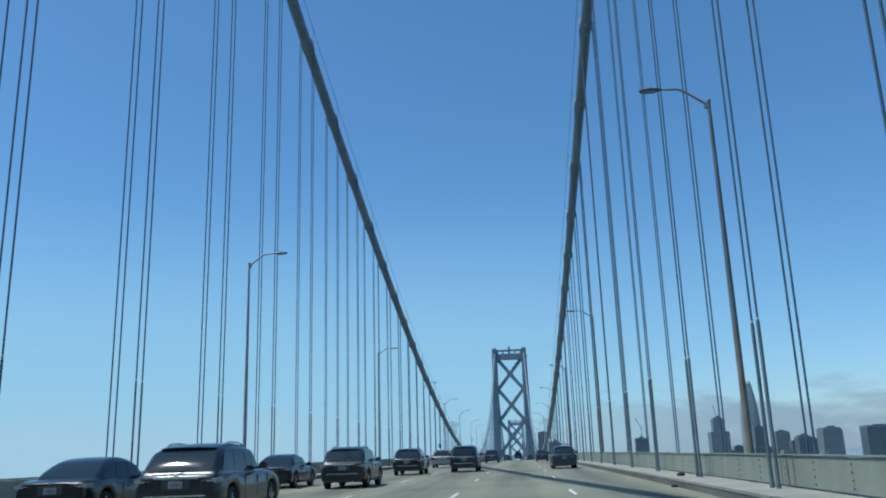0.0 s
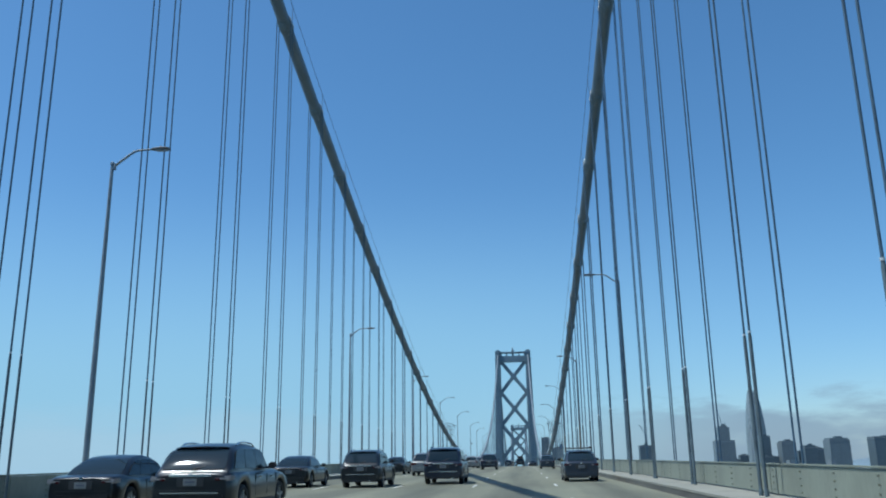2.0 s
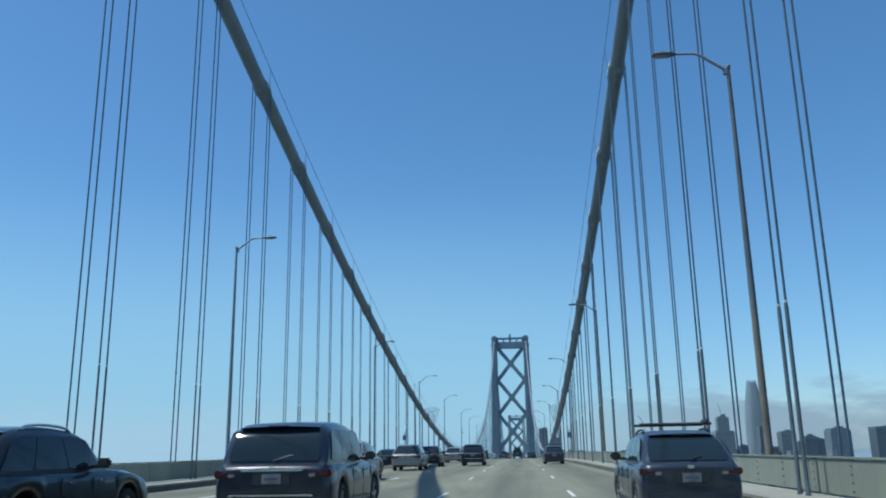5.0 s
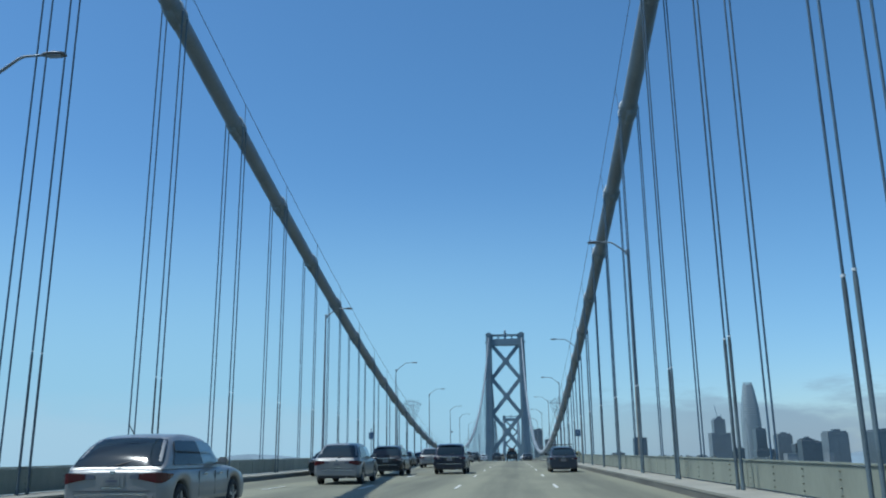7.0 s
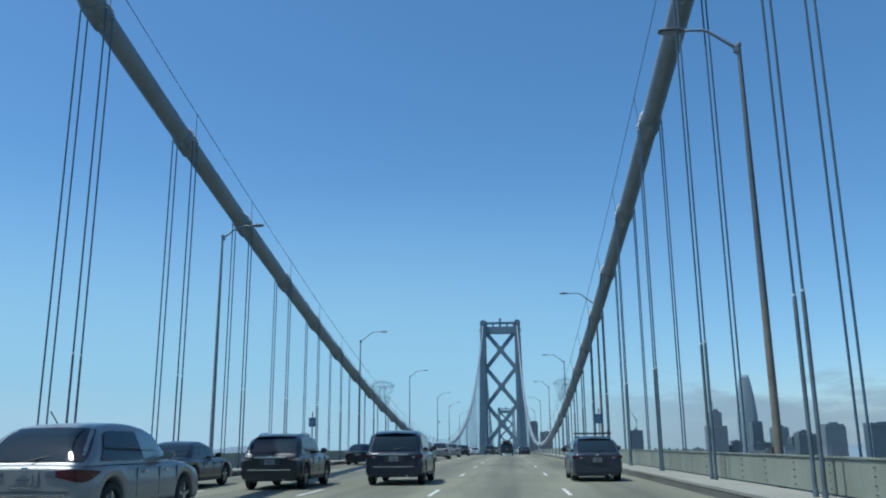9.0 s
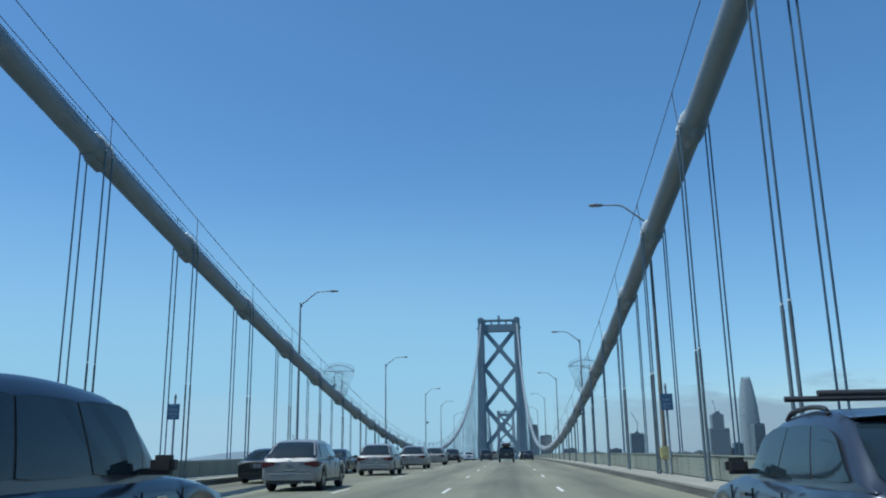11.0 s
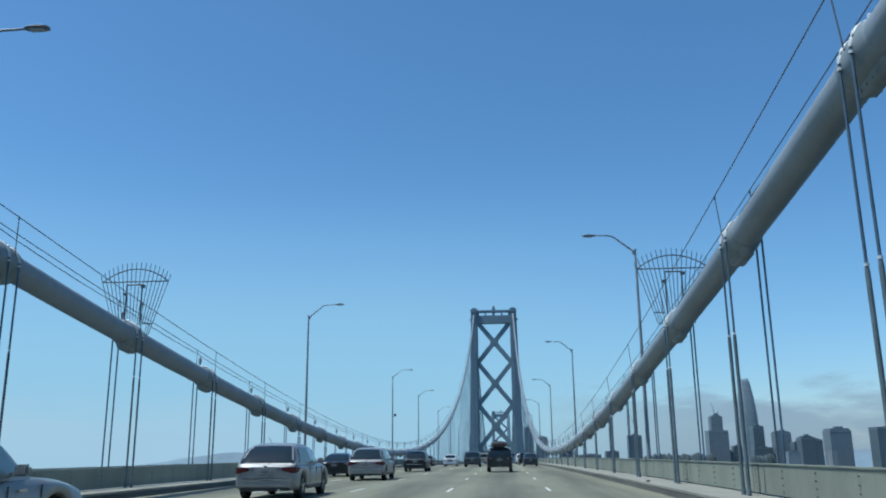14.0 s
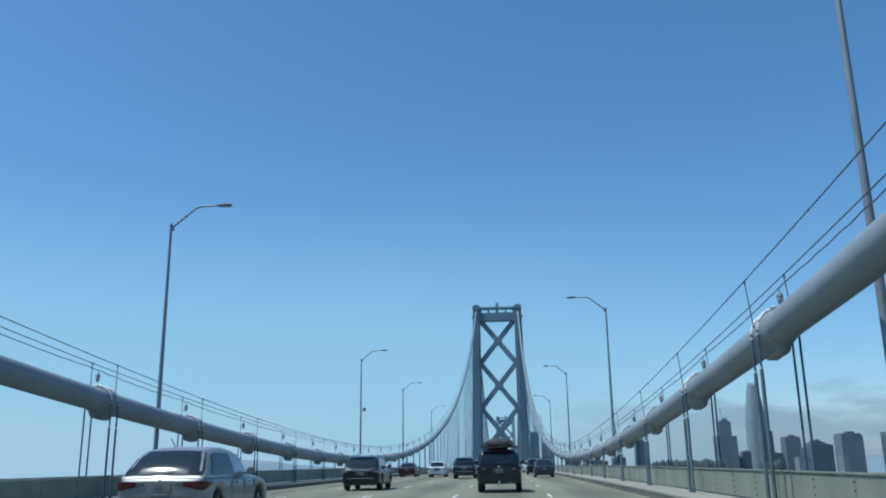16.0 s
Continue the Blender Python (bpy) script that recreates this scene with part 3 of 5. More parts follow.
for li, lx in enumerate((5.30, 1.68, -1.86, -5.40)):
    for k in range(-2, 40):
        y = 111.0 + 14.2 * (k - 6) + (0.3, 0.0, 0.5, 0.2)[li]
        if y > 560:
            continue
        g = math.atan((deck(y + 1) - deck(y - 1)) / 2)
        again("lane_dash", dash_me, marks, pose(lx, y, deck(y), math.degrees(g)))


# ---------------------------------------------------------------- railing
def railing(side, nm):
    root = empty("railing_" + nm, None, "grey-green painted steel plate railing with bolted joints", "railing", kind="structure")
    s = side
    H, W = 0.735, PANEL
    panel = bmesh.new()
    add_box(panel, 0, 0, H / 2, 0.05, W - 0.575, H - 0.06, None, 0.012)
    cap = bmesh.new()
    add_box(cap, 0, 0, H, 0.11, W + 0.004, 0.045, None, 0.012)
    post = bmesh.new()
    add_box(post, s * 0.055, 0, H / 2, 0.08, 0.62, H - 0.05, None, 0.012)
    plate = bmesh.new()
    add_box(plate, -s * 0.004, 0, H / 2, 0.036, 0.50, H - 0.07, None, 0.008)
    bolts = bmesh.new()
    for i in range(4):
        r = bmesh.ops.create_cone(bolts, segments=6, radius1=0.022, radius2=0.017, depth=0.036, cap_ends=True)
        bmesh.ops.rotate(bolts, matrix=Matrix.Rotation(radians(90), 3, "Y"), verts=r["verts"])
        bmesh.ops.translate(bolts, vec=(-s * 0.042, 0, 0.13 + i * 0.155), verts=r["verts"])
    meshes = {}
    for key, bm, mt in (("panel", panel, RAIL), ("cap", cap, RAILTOP), ("post", post, BOLT), ("joint_plate", plate, RAIL), ("bolts", bolts, BOLT)):
        me = bpy.data.meshes.new(key)
        bmesh.ops.recalc_face_normals(bm, faces=bm.faces[:])
        bm.to_mesh(me)
        bm.free()
        me.materials.append(mt)
        meshes[key] = me
    for k in range(-20, 62):
        y0 = FIRST + k * PANEL + 0.575
        yc = y0 + PANEL / 2
        g = math.degrees(math.atan((deck(yc + 4) - deck(yc - 4)) / 8))
        m = pose(s * 10.06, yc, deck(yc) + 0.245, g)
        again("panel", meshes["panel"], root, m)
        again("cap", meshes["cap"], root, m)
        again("post", meshes["post"], root, m @ pose(0, -PANEL / 2, 0))
        again("joint_plate", meshes["joint_plate"], root, m @ pose(0, -PANEL / 2, 0))
        if y0 < 330:
            for off in (-PANEL / 2, -2.14, 0.0, 2.10):
                again("bolts", meshes["bolts"], root, m @ pose(0.02 * s if off < -4 else 0, off, 0))
    return root


railing(1, "north")
railing(-1, "south")


# ---------------------------------------------------------------- main cables and suspenders
HAND = {1: ((-0.57, 1.22), (0.36, 1.36)), -1: ((-0.46, 1.24), (0.46, 1.34))}  # hand ropes: out from the cable's axis, height over it


def main_cable(side, nm):
    root = empty("main_cable_" + nm, None, "thick grey painted suspension cable with hand ropes above it", "bridge cable", "main cables")
    ys = [-80 + 3.0 * i for i in range(int((TOWER_Y + 80) / 3) + 1)] + [TOWER_Y]
    part("cable", tube([(side * SIDE[side], y, cable_z(y)) for y in ys], 0.385, 20), CABLE, root, smooth=True)
    fy = [TOWER_Y + 8 * i for i in range(int((1290 - TOWER_Y) / 8) + 1)]
    part("far_cable", tube([(side * SIDE[side], y, far_cable_z(y)) for y in fy], 0.40, 8), CABLE, root, smooth=True)
    for off, top in HAND[side]:
        pts = []
        for i in range(int((TOWER_Y + 80) / 2.0) + 1):
            y = -80 + 2.0 * i
            pts.append((side * (SIDE[side] + off), y, cable_z(y) + top))
        part("hand_rope", tube(pts, 0.015, 5), WIRE, root, "thin dark hand rope")
    pts = []
    for i in range(int((TOWER_Y + 80) / 0.6) + 1):
        y = -80 + 0.6 * i
        u = ((y - FIRST) / PANEL) % 1
        pts.append((side * (SIDE[side] + HAND[side][1][0] + 0.02), y, cable_z(y) + 1.19 - 0.20 * u * (1 - u) + 0.015 * math.sin(y * 5.1)))
    part("lamp_wire", tube(pts, 0.015, 5), WIRE, root, "slack dark lamp wire")
    return root


main_cable(1, "north")
main_cable(-1, "south")


def band_mesh():
    """Cast band clamped round the cable: sleeve with rolled rims, bolted flange beneath, two saddles for the ropes on top."""
    bm = bmesh.new()
    prof = [(-0.62, 0.387), (-0.58, 0.412), (-0.50, 0.428), (-0.36, 0.442), (-0.18, 0.452), (0.18, 0.452), (0.36, 0.442), (0.50, 0.428), (0.58, 0.412), (0.62, 0.387)]
    rings = []
    for y, r in prof:
        rings.append([bm.verts.new((r * math.cos(2 * math.pi * k / 20), y, r * math.sin(2 * math.pi * k / 20))) for k in range(20)])
    for a, b in zip(rings, rings[1:]):
        for k in range(20):
            bm.faces.new((a[k], a[(k + 1) % 20], b[(k + 1) % 20], b[k]))
    lug = [[bm.verts.new((sx * w, sy * l, z)) for sx, sy in ((-1, -1), (1, -1), (1, 1), (-1, 1))] for w, l, z in ((0.17, 0.56, -0.40), (0.15, 0.52, -0.50), (0.13, 0.42, -0.58), (0.10, 0.36, -0.605))]
    for a, b in zip(lug, lug[1:]):
        for k in range(4):
            bm.faces.new((a[k], a[(k + 1) % 4], b[(k + 1) % 4], b[k]))
    bm.faces.new(lug[-1])
    add_box(bm, 0, 0, 0.47, 0.16, 0.86, 0.10, None, 0.03)
    for i in range(4):
        for sx in (-1, 1):
            r = bmesh.ops.create_cone(bm, segments=6, radius1=0.035, radius2=0.03, depth=0.09, cap_ends=True)
            bmesh.ops.rotate(bm, matrix=Matrix.Rotation(radians(90), 3, "Y"), verts=r["verts"])
            bmesh.ops.translate(bm, vec=(sx * 0.14, -0.33 + 0.22 * i, -0.51), verts=r["verts"])
    return bm


def top_bolt_mesh():
    """White-painted nuts along the crest of the band."""
    bm = bmesh.new()
    for i in range(4):
        for sx in (-1, 1):
            y = (-0.40, -0.12, 0.12, 0.40)[i]
            r = bmesh.ops.create_cone(bm, segments=6, radius1=0.045, radius2=0.038, depth=0.10, cap_ends=True)
            bmesh.ops.rotate(bm, matrix=Matrix.Rotation(radians(90), 3, "Y"), verts=r["verts"])
            bmesh.ops.translate(bm, vec=(sx * 0.10, y, 0.485), verts=r["verts"])
    return bm


def to_mesh(name, bm, material, smooth=False):
    me = bpy.data.meshes.new(name)
    bmesh.ops.recalc_face_normals(bm, faces=bm.faces[:])
    bm.to_mesh(me)
    bm.free()
    me.materials.append(material)
    if smooth:
        for p in me.polygons:
            p.use_smooth = len(p.vertices) <= 4
    return me


def loop_mesh():
    """The rope where it bends over the top of the band."""
    bm = bmesh.new()
    pts = [(ROPE_OUT * math.cos(a), 0, 0.475 * math.sin(a)) for a in [math.pi * i / 12 for i in range(13)]]
    add_tube(bm, pts, 0.038, 6)
    return bm


BAND_ME = to_mesh("cable_band", band_mesh(), BAND, True)
NUT_ME = to_mesh("band_nuts", top_bolt_mesh(), LOOP)
LOOP_ME = to_mesh("rope_loop", loop_mesh(), LOOP, True)
rb = bmesh.new()
add_tube(rb, [(0, 0, 0), (0, 0, 1)], 0.028, 7)
ROPE_ME = to_mesh("rope", rb, ROPE, True)
cb_ = bmesh.new()
add_tube(cb_, [(0, 0, 0), (0, 0, 0.02), (0, 0, 0.97), (0, 0, 1)], 0.05, 8, True, [0.055, 0.046, 0.046, 0.034])
CASING_ME = to_mesh("casing", cb_, CASING, True)
sk = bmesh.new()
add_tube(sk, [(0, 0, 0), (0, 0, 0.03), (0, 0, 0.13), (0, 0, 0.16)], 0.05, 8, True, [0.06, 0.058, 0.058, 0.048])
rk = bmesh.new()
add_tube(rk, [(0, 0, 0), (0, 0, 0.05)], 0.046, 8)
RING_ME = to_mesh("collar", rk, LOOP, True)
SOCKET_ME = to_mesh("socket", sk, CASING, True)
pb = bmesh.new()
add_tube(pb, [(0, 0, 0), (0, 0, 0.93), (0, 0, 0.95), (0, 0, 1.02)], 0.014, 6, True, [0.015, 0.013, 0.026, 0.022])
POST_ME = to_mesh("rope_post", pb, WIRE)


def suspender(side, k):
    y = FIRST + k * PANEL
    zc, zd = cable_z(y), deck(y)
    slope = math.degrees(math.atan(2 * BEND * (y - MID)))
    root = empty("suspender", pose(side * SIDE[side], y, zd), "two looped grey wire ropes hung from a cast cable band", "suspender rope", "suspenders along the bridge")
    near = y < 330
    slim = 1.0 if side > 0 else 0.8  # the far side's casings are thinner
    again("cable_band", BAND_ME, root, pose(0, 0, zc - zd, slope))
    for dx in (-1, 1):
        inner = dx == -side
        foot = 0.245 if inner else -0.9
        for dy in (-ROPE_GAP, ROPE_GAP):
            top = zc - zd + dy * math.tan(radians(slope))
            again("rope", ROPE_ME, root, pose(dx * ROPE_OUT, dy, foot) @ Matrix.Diagonal((1, 1, top - foot, 1)))
            if inner:
                hgt = min(3.91, max(0.3, top - foot - 0.9))
                again("casing", CASING_ME, root, pose(dx * ROPE_OUT, dy, foot) @ Matrix.Diagonal((slim, slim, hgt, 1)), "dark rope casing")
                if near:
                    again("collar", RING_ME, root, pose(dx * ROPE_OUT, dy, foot + hgt) @ Matrix.Diagonal((slim, slim, 1, 1)), "pale ring at the casing's mouth")
                    again("collar", RING_ME, root, pose(dx * ROPE_OUT, dy, top - 0.12), "pale ring on the rope")
                    again("socket", SOCKET_ME, root, pose(dx * ROPE_OUT, dy, foot), "dark foot socket")
    if near:
        again("band_nuts", NUT_ME, root, pose(0, 0, zc - zd, slope), "white-painted nuts on the band")
        for dy in (-ROPE_GAP, ROPE_GAP):
            again("rope_loop", LOOP_ME, root, pose(0, dy, zc - zd + dy * math.tan(radians(slope))))
    for (off, top), foot in zip(HAND[side], (-0.46, 0.46)):
        lean = math.degrees(math.atan((off - foot) * side / (top - 0.10)))
        again("rope_post", POST_ME, root, pose(foot * side, 0, zc - zd + 0.10, 0, lean) @ Matrix.Diagonal((1, 1, top - 0.10, 1)), "thin upright for the hand rope")
    return root


for sd in (1, -1):
    for k in range(-15, 62):
        suspender(sd, k)


def lantern_meshes():
    body = bmesh.new()
    add_tube(body, [(0, 0, 0), (0, 0, -0.03), (0, 0, -0.09), (0, 0, -0.12)], 0.05, 10, True, [0.02, 0.05, 0.075, 0.085])
    globe = bmesh.new()
    add_tube(globe, [(0, 0, -0.12), (0, 0, -0.20), (0, 0, -0.28), (0, 0, -0.32)], 0.06, 10, True, [0.07, 0.075, 0.055, 0.02])
    stem = bmesh.new()
    add_tube(stem, [(0, 0, -0.02), (0, 0, 0.09)], 0.012, 6)
    return to_mesh("cap", body, HEAD, True), to_mesh("globe", globe, LENS, True), to_mesh("stem", stem, WIRE)


LAN = lantern_meshes()
for sd in (1, -1):
    for k in range(4, 40):
        y = FIRST + k * PANEL + 0.5
        ob = empty("cable_lantern", pose(sd * (SIDE[sd] + HAND[sd][1][0] + 0.02), y, cable_z(y) + 1.08), "small grey lantern hung from the wire over the main cable", "lantern", "lanterns along the cables")
        for nme, me in zip(("cap", "globe", "stem"), LAN):
            again(nme, me, ob, Matrix.Identity(4))

# side span ropes beyond the tower
for sd in (1, -1):
    for j in range(1, 40):
        y = TOWER_Y + j * 9.0
        zc, zd = far_cable_z(y), deck(y)
        if zc - zd < 1.5 or y > 925:
            continue
        root = empty("suspender", pose(sd * SIDE[sd], y, zd), "grey wire ropes beyond the far tower", "suspender rope", "suspenders beyond the tower")
        for dx in (-0.45, 0.45):
            again("rope", ROPE_ME, root, pose(dx, 0, 0) @ Matrix.Diagonal((1.6, 1.6, zc - zd, 1)))


# ---------------------------------------------------------------- bridge towers
def bridge_tower(y, top, label, x_top=10.0, w_top=3.3, w_deck=5.3, x_deck=10.95, depth=6.0):
    """Two tapering steel legs joined by crossed braces and a pierced head beam."""
    zdk = deck(y)
    root = empty("bridge_tower", pose(0, y, 0), label, "bridge tower", "bridge towers")
    hgt = top - zdk

    def at(z):
        u = (top - z) / hgt
        return x_top + (x_deck - x_top) * u, w_top + (w_deck - w_top) * u

    for s in (-1, 1):
        bm = bmesh.new()
        rings = []
        zs = [WATER_Z, zdk, zdk + hgt * 0.25, zdk + hgt * 0.5, zdk + hgt * 0.75, top - 1.0]
        for z in zs:
            cx, w = at(z)
            d = depth * (0.75 + 0.25 * w / w_deck) / 2
            n = w * 0.16
            ring = []
            for px, py in ((-w / 2, -d + n), (-w / 2 + n, -d + n), (-w / 2 + n, -d), (w / 2 - n, -d), (w / 2 - n, -d + n), (w / 2, -d + n), (w / 2, d - n), (w / 2 - n, d - n), (w / 2 - n, d), (-w / 2 + n, d), (-w / 2 + n, d - n), (-w / 2, d - n)):
                ring.append(bm.verts.new((s * cx + px, py, z)))
            rings.append(ring)
        for a, b in zip(rings, rings[1:]):
            for k in range(12):
                bm.faces.new((a[k], a[(k + 1) % 12], b[(k + 1) % 12], b[k]))
        bm.faces.new(rings[0])
        bm.faces.new(rings[-1])
        leg = part("leg", bm, STEEL, root)
        for z in [zdk + hgt * f for f in (0.1, 0.2, 0.3, 0.4, 0.5, 0.6, 0.7, 0.8, 0.9)]:
            cx, w = at(z)
            part("splice_plate", box(s * cx, -depth * 0.5 * (0.75 + 0.25 * w / w_deck) - 0.012, z, w * 0.66, 0.024, 0.35), STEEL, leg)
        cap = bmesh.new()
        add_box(cap, s * x_top, 0, top - 0.2, w_top + 0.4, depth * 0.95, 1.6, None, 0.15)
        part("saddle_cap", cap, STEEL, root)
        part("saddle_housing", box(s * x_top, 0, top + 0.9, w_top * 0.75, depth * 0.7, 0.9, 0.3), STEEL, root)
        part("side_bracket", box(s * (x_top + w_top / 2 + 0.3), 0, top - 4.6, 0.9, 2.0, 1.0, 0.2), STEEL, root)
    # head beam with four openings
    bw = 2 * (x_top - w_top / 2)
    part("head_beam", box(0, 0, top - 0.35, bw, depth * 0.6, 0.9), STEEL, root)
    part("head_beam", box(0, 0, top - 4.7, bw, depth * 0.7, 4.0), STEEL, root)
    for i in range(5):
        part("stub_post", box(-bw / 2 + bw * i / 4 if i not in (0, 4) else (-bw / 2 + 0.4 if i == 0 else bw / 2 - 0.4), 0, top - 1.75, 1.3 if i == 2 else 0.8, depth * 0.5, 1.9), STEEL, root)
    bc = bmesh.new()
    add_tube(bc, [(0, 0, top), (0, 0, top + 1.2), (0, 0, top + 1.3), (0, 0, top + 2.4), (0, 0, top + 3.0)], 0.8, 10, True, [1.0, 0.9, 0.6, 0.6, 0.15])
    part("beacon", bc, STEEL, root, "small beacon housing")
    # crossed braces
    step = 21.25 * top / 73.4
    z1 = top - 5.8
    while z1 > zdk - 8:
        z0 = z1 - step
        for s in (-1, 1):
            xa = at(z1)[0] - at(z1)[1] / 2 + 0.3
            xb = at(z0)[0] - at(z0)[1] / 2 + 0.3
            a, b = Vector((-s * xa, 0, z1)), Vector((s * xb, 0, z0))
            d = b - a
            bm = bmesh.new()
            add_box(bm, 0, 0, 0, 2.2, 2.6 if s > 0 else 2.55, d.length)
            m = Matrix.Translation((a + b) / 2) @ Matrix.Rotation(math.atan2(d.x, d.z), 4, "Y")
            bmesh.ops.transform(bm, matrix=m, verts=bm.verts[:])
            part("brace", bm, STEEL, root)
        bm = bmesh.new()
        add_box(bm, 0, 0, (z0 + z1) / 2, 4.0, 2.8, 4.2, None, 0.6)
        part("gusset", bm, STEEL, root)
        z1 = z0
    # concrete pier
    part("pier", box(0, 0, WATER_Z + 4, 44, 22, 12, 1.0), CONCRETE, root, "concrete pier in the water")
    return root


bridge_tower(TOWER_Y, 73.4, "tall silver-grey steel bridge tower with crossed braces")
bridge_tower(1290, 56.8, "distant grey steel bridge tower seen through the first")

# anchorage between the two halves of the bridge
anch = empty("anchorage", pose(0, 930, WATER_Z), "massive concrete cable anchorage below the road", "anchorage")
part("block", box(0, 0, 26, 34, 60, 52, 2.0), CONCRETE, anch)


# ---------------------------------------------------------------- street lamps
def street_lamp(reach, rise, words, foot):
    """Tapered pole, arm that climbs straight and then levels out, slim flat head."""
    root = empty("street_lamp", None, words, "street lamp", "lamps along the bridge")
    H = 11.6
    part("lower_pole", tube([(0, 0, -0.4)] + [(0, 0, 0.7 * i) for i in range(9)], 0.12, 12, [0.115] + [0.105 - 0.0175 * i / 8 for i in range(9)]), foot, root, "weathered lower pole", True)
    part("upper_pole", tube([(0, 0, 5.6 + (H - 5.6) * i / 8) for i in range(9)], 0.1, 12, [0.086 - 0.031 * i / 8 for i in range(9)]), POLE if foot is POLE else POLE_SHADED, root, "grey upper pole", True)
    span = reach - 0.66
    pts = []
    for i in range(17):
        u = i / 16
        z = 0.88 * u / 0.52 if u < 0.52 else 0.88 + 0.105 * (1 - (1 - min(1.0, (u - 0.52) / 0.18)) ** 2) + 0.015 * max(0.0, (u - 0.70) / 0.30)
        pts.append((-span * u, 0, H - 0.12 + (rise + 0.12) * z))
    part("arm", tube(pts, 0.045, 8, [0.05 - 0.016 * i / 16 for i in range(17)]), POLE, root, smooth=True)
    hz = pts[-1][2]
    bm = bmesh.new()
    rings = []
    for q, w, h in ((0.70, 0.035, 0.035), (0.64, 0.07, 0.045), (0.58, 0.13, 0.060), (0.30, 0.165, 0.068), (0.06, 0.15, 0.055), (0.0, 0.11, 0.035)):
        rings.append([bm.verts.new((q - reach, w * math.cos(a), hz + h * math.sin(a) * (0.75 if math.sin(a) < 0 else 1.0))) for a in [2 * math.pi * k / 12 for k in range(12)]])
    for a, b in zip(rings, rings[1:]):
        for k in range(12):
            bm.faces.new((a[k], a[(k + 1) % 12], b[(k + 1) % 12], b[k]))
    bm.faces.new(rings[0])
    bm.faces.new(rings[-1])
    hd = part("lamp_head", bm, HEAD, root, "flat grey lamp head", True)
    part("lens", box(0.30 - reach, 0, hz - 0.052, 0.40, 0.20, 0.03, 0.01), LENS, hd)
    part("photocell", tube([(0.34 - reach, 0, hz + 0.055), (0.34 - reach, 0, hz + 0.10), (0.34 - reach, 0, hz + 0.12)], 0.04, 8, [0.045, 0.04, 0.02]), HEAD, hd)
    bm = bmesh.new()
    add_tube(bm, [(0, 0, H - 0.02), (0, 0, H + 0.06), (0, 0, H + 0.10)], 0.09, 10, True, [0.075, 0.075, 0.03])
    add_box(bm, -0.06, 0, H - 0.12, 0.16, 0.10, 0.20, None, 0.02)
    part("pole_cap", bm, POLE, root)
    part("bracket", box(-0.20, 0, -0.30, 0.70, 0.34, 0.30, 0.02), BEAM, root)
    return root


LAMP_R = [193.1 + 42.2 * k + {-4: -0.4, -3: -0.3, -2: -0.4, -1: -0.8}.get(k, 0.0) for k in range(-4, 10)]
LAMP_L = [169.4 + 42.2 * k + {-3: -0.6, -2: -0.3, -1: -0.3, 2: 6.7, 3: -1.5}.get(k, 0.0) for k in range(-4, 10)]
short_lamp = street_lamp(2.08, 0.50, "tall road lamp with a rusty tapered pole and short bent arm", POLE_RUST_SHADED)
long_lamp = street_lamp(2.70, 0.86, "tall tapered grey road lamp with a long bent arm", POLE)
rusty_lamp = street_lamp(2.70, 0.86, "tall road lamp with a rusty tapered pole and long bent arm", POLE_RUST_SHADED)
plain_lamp = street_lamp(2.08, 0.50, "tall tapered grey road lamp with a short bent arm", POLE)
rusty_lamp.matrix_basis = pose(10.55, LAMP_R[3], deck(LAMP_R[3]))
plain_lamp.matrix_basis = pose(-10.32, LAMP_L[0], deck(LAMP_L[0]), 0, 0, 180)
short_lamp.matrix_basis = pose(10.15, LAMP_R[0], deck(LAMP_R[0]))
long_lamp.matrix_basis = pose(10.86, LAMP_R[4], deck(LAMP_R[4]))
for k, y in enumerate(LAMP_R):
    if k in (0, 3, 4):
        continue
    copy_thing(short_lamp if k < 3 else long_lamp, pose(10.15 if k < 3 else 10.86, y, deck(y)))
for k, y in enumerate(LAMP_L[1:], 1):
    lp = copy_thing(plain_lamp if k < 4 else long_lamp, pose(-10.32 if k < 4 else -10.80, y, deck(y), 0, 0, 180))
    if abs(y - 260.5) < 1:
        bm = bmesh.new()
        add_box(bm, -0.35, 0, 6.6, 0.3, 0.2, 0.35, None, 0.03)
        add_box(bm, -0.15, 0, 6.45, 0.3, 0.05, 0.05)
        part("camera_box", bm, HEAD, lp, "small traffic camera box on the pole")


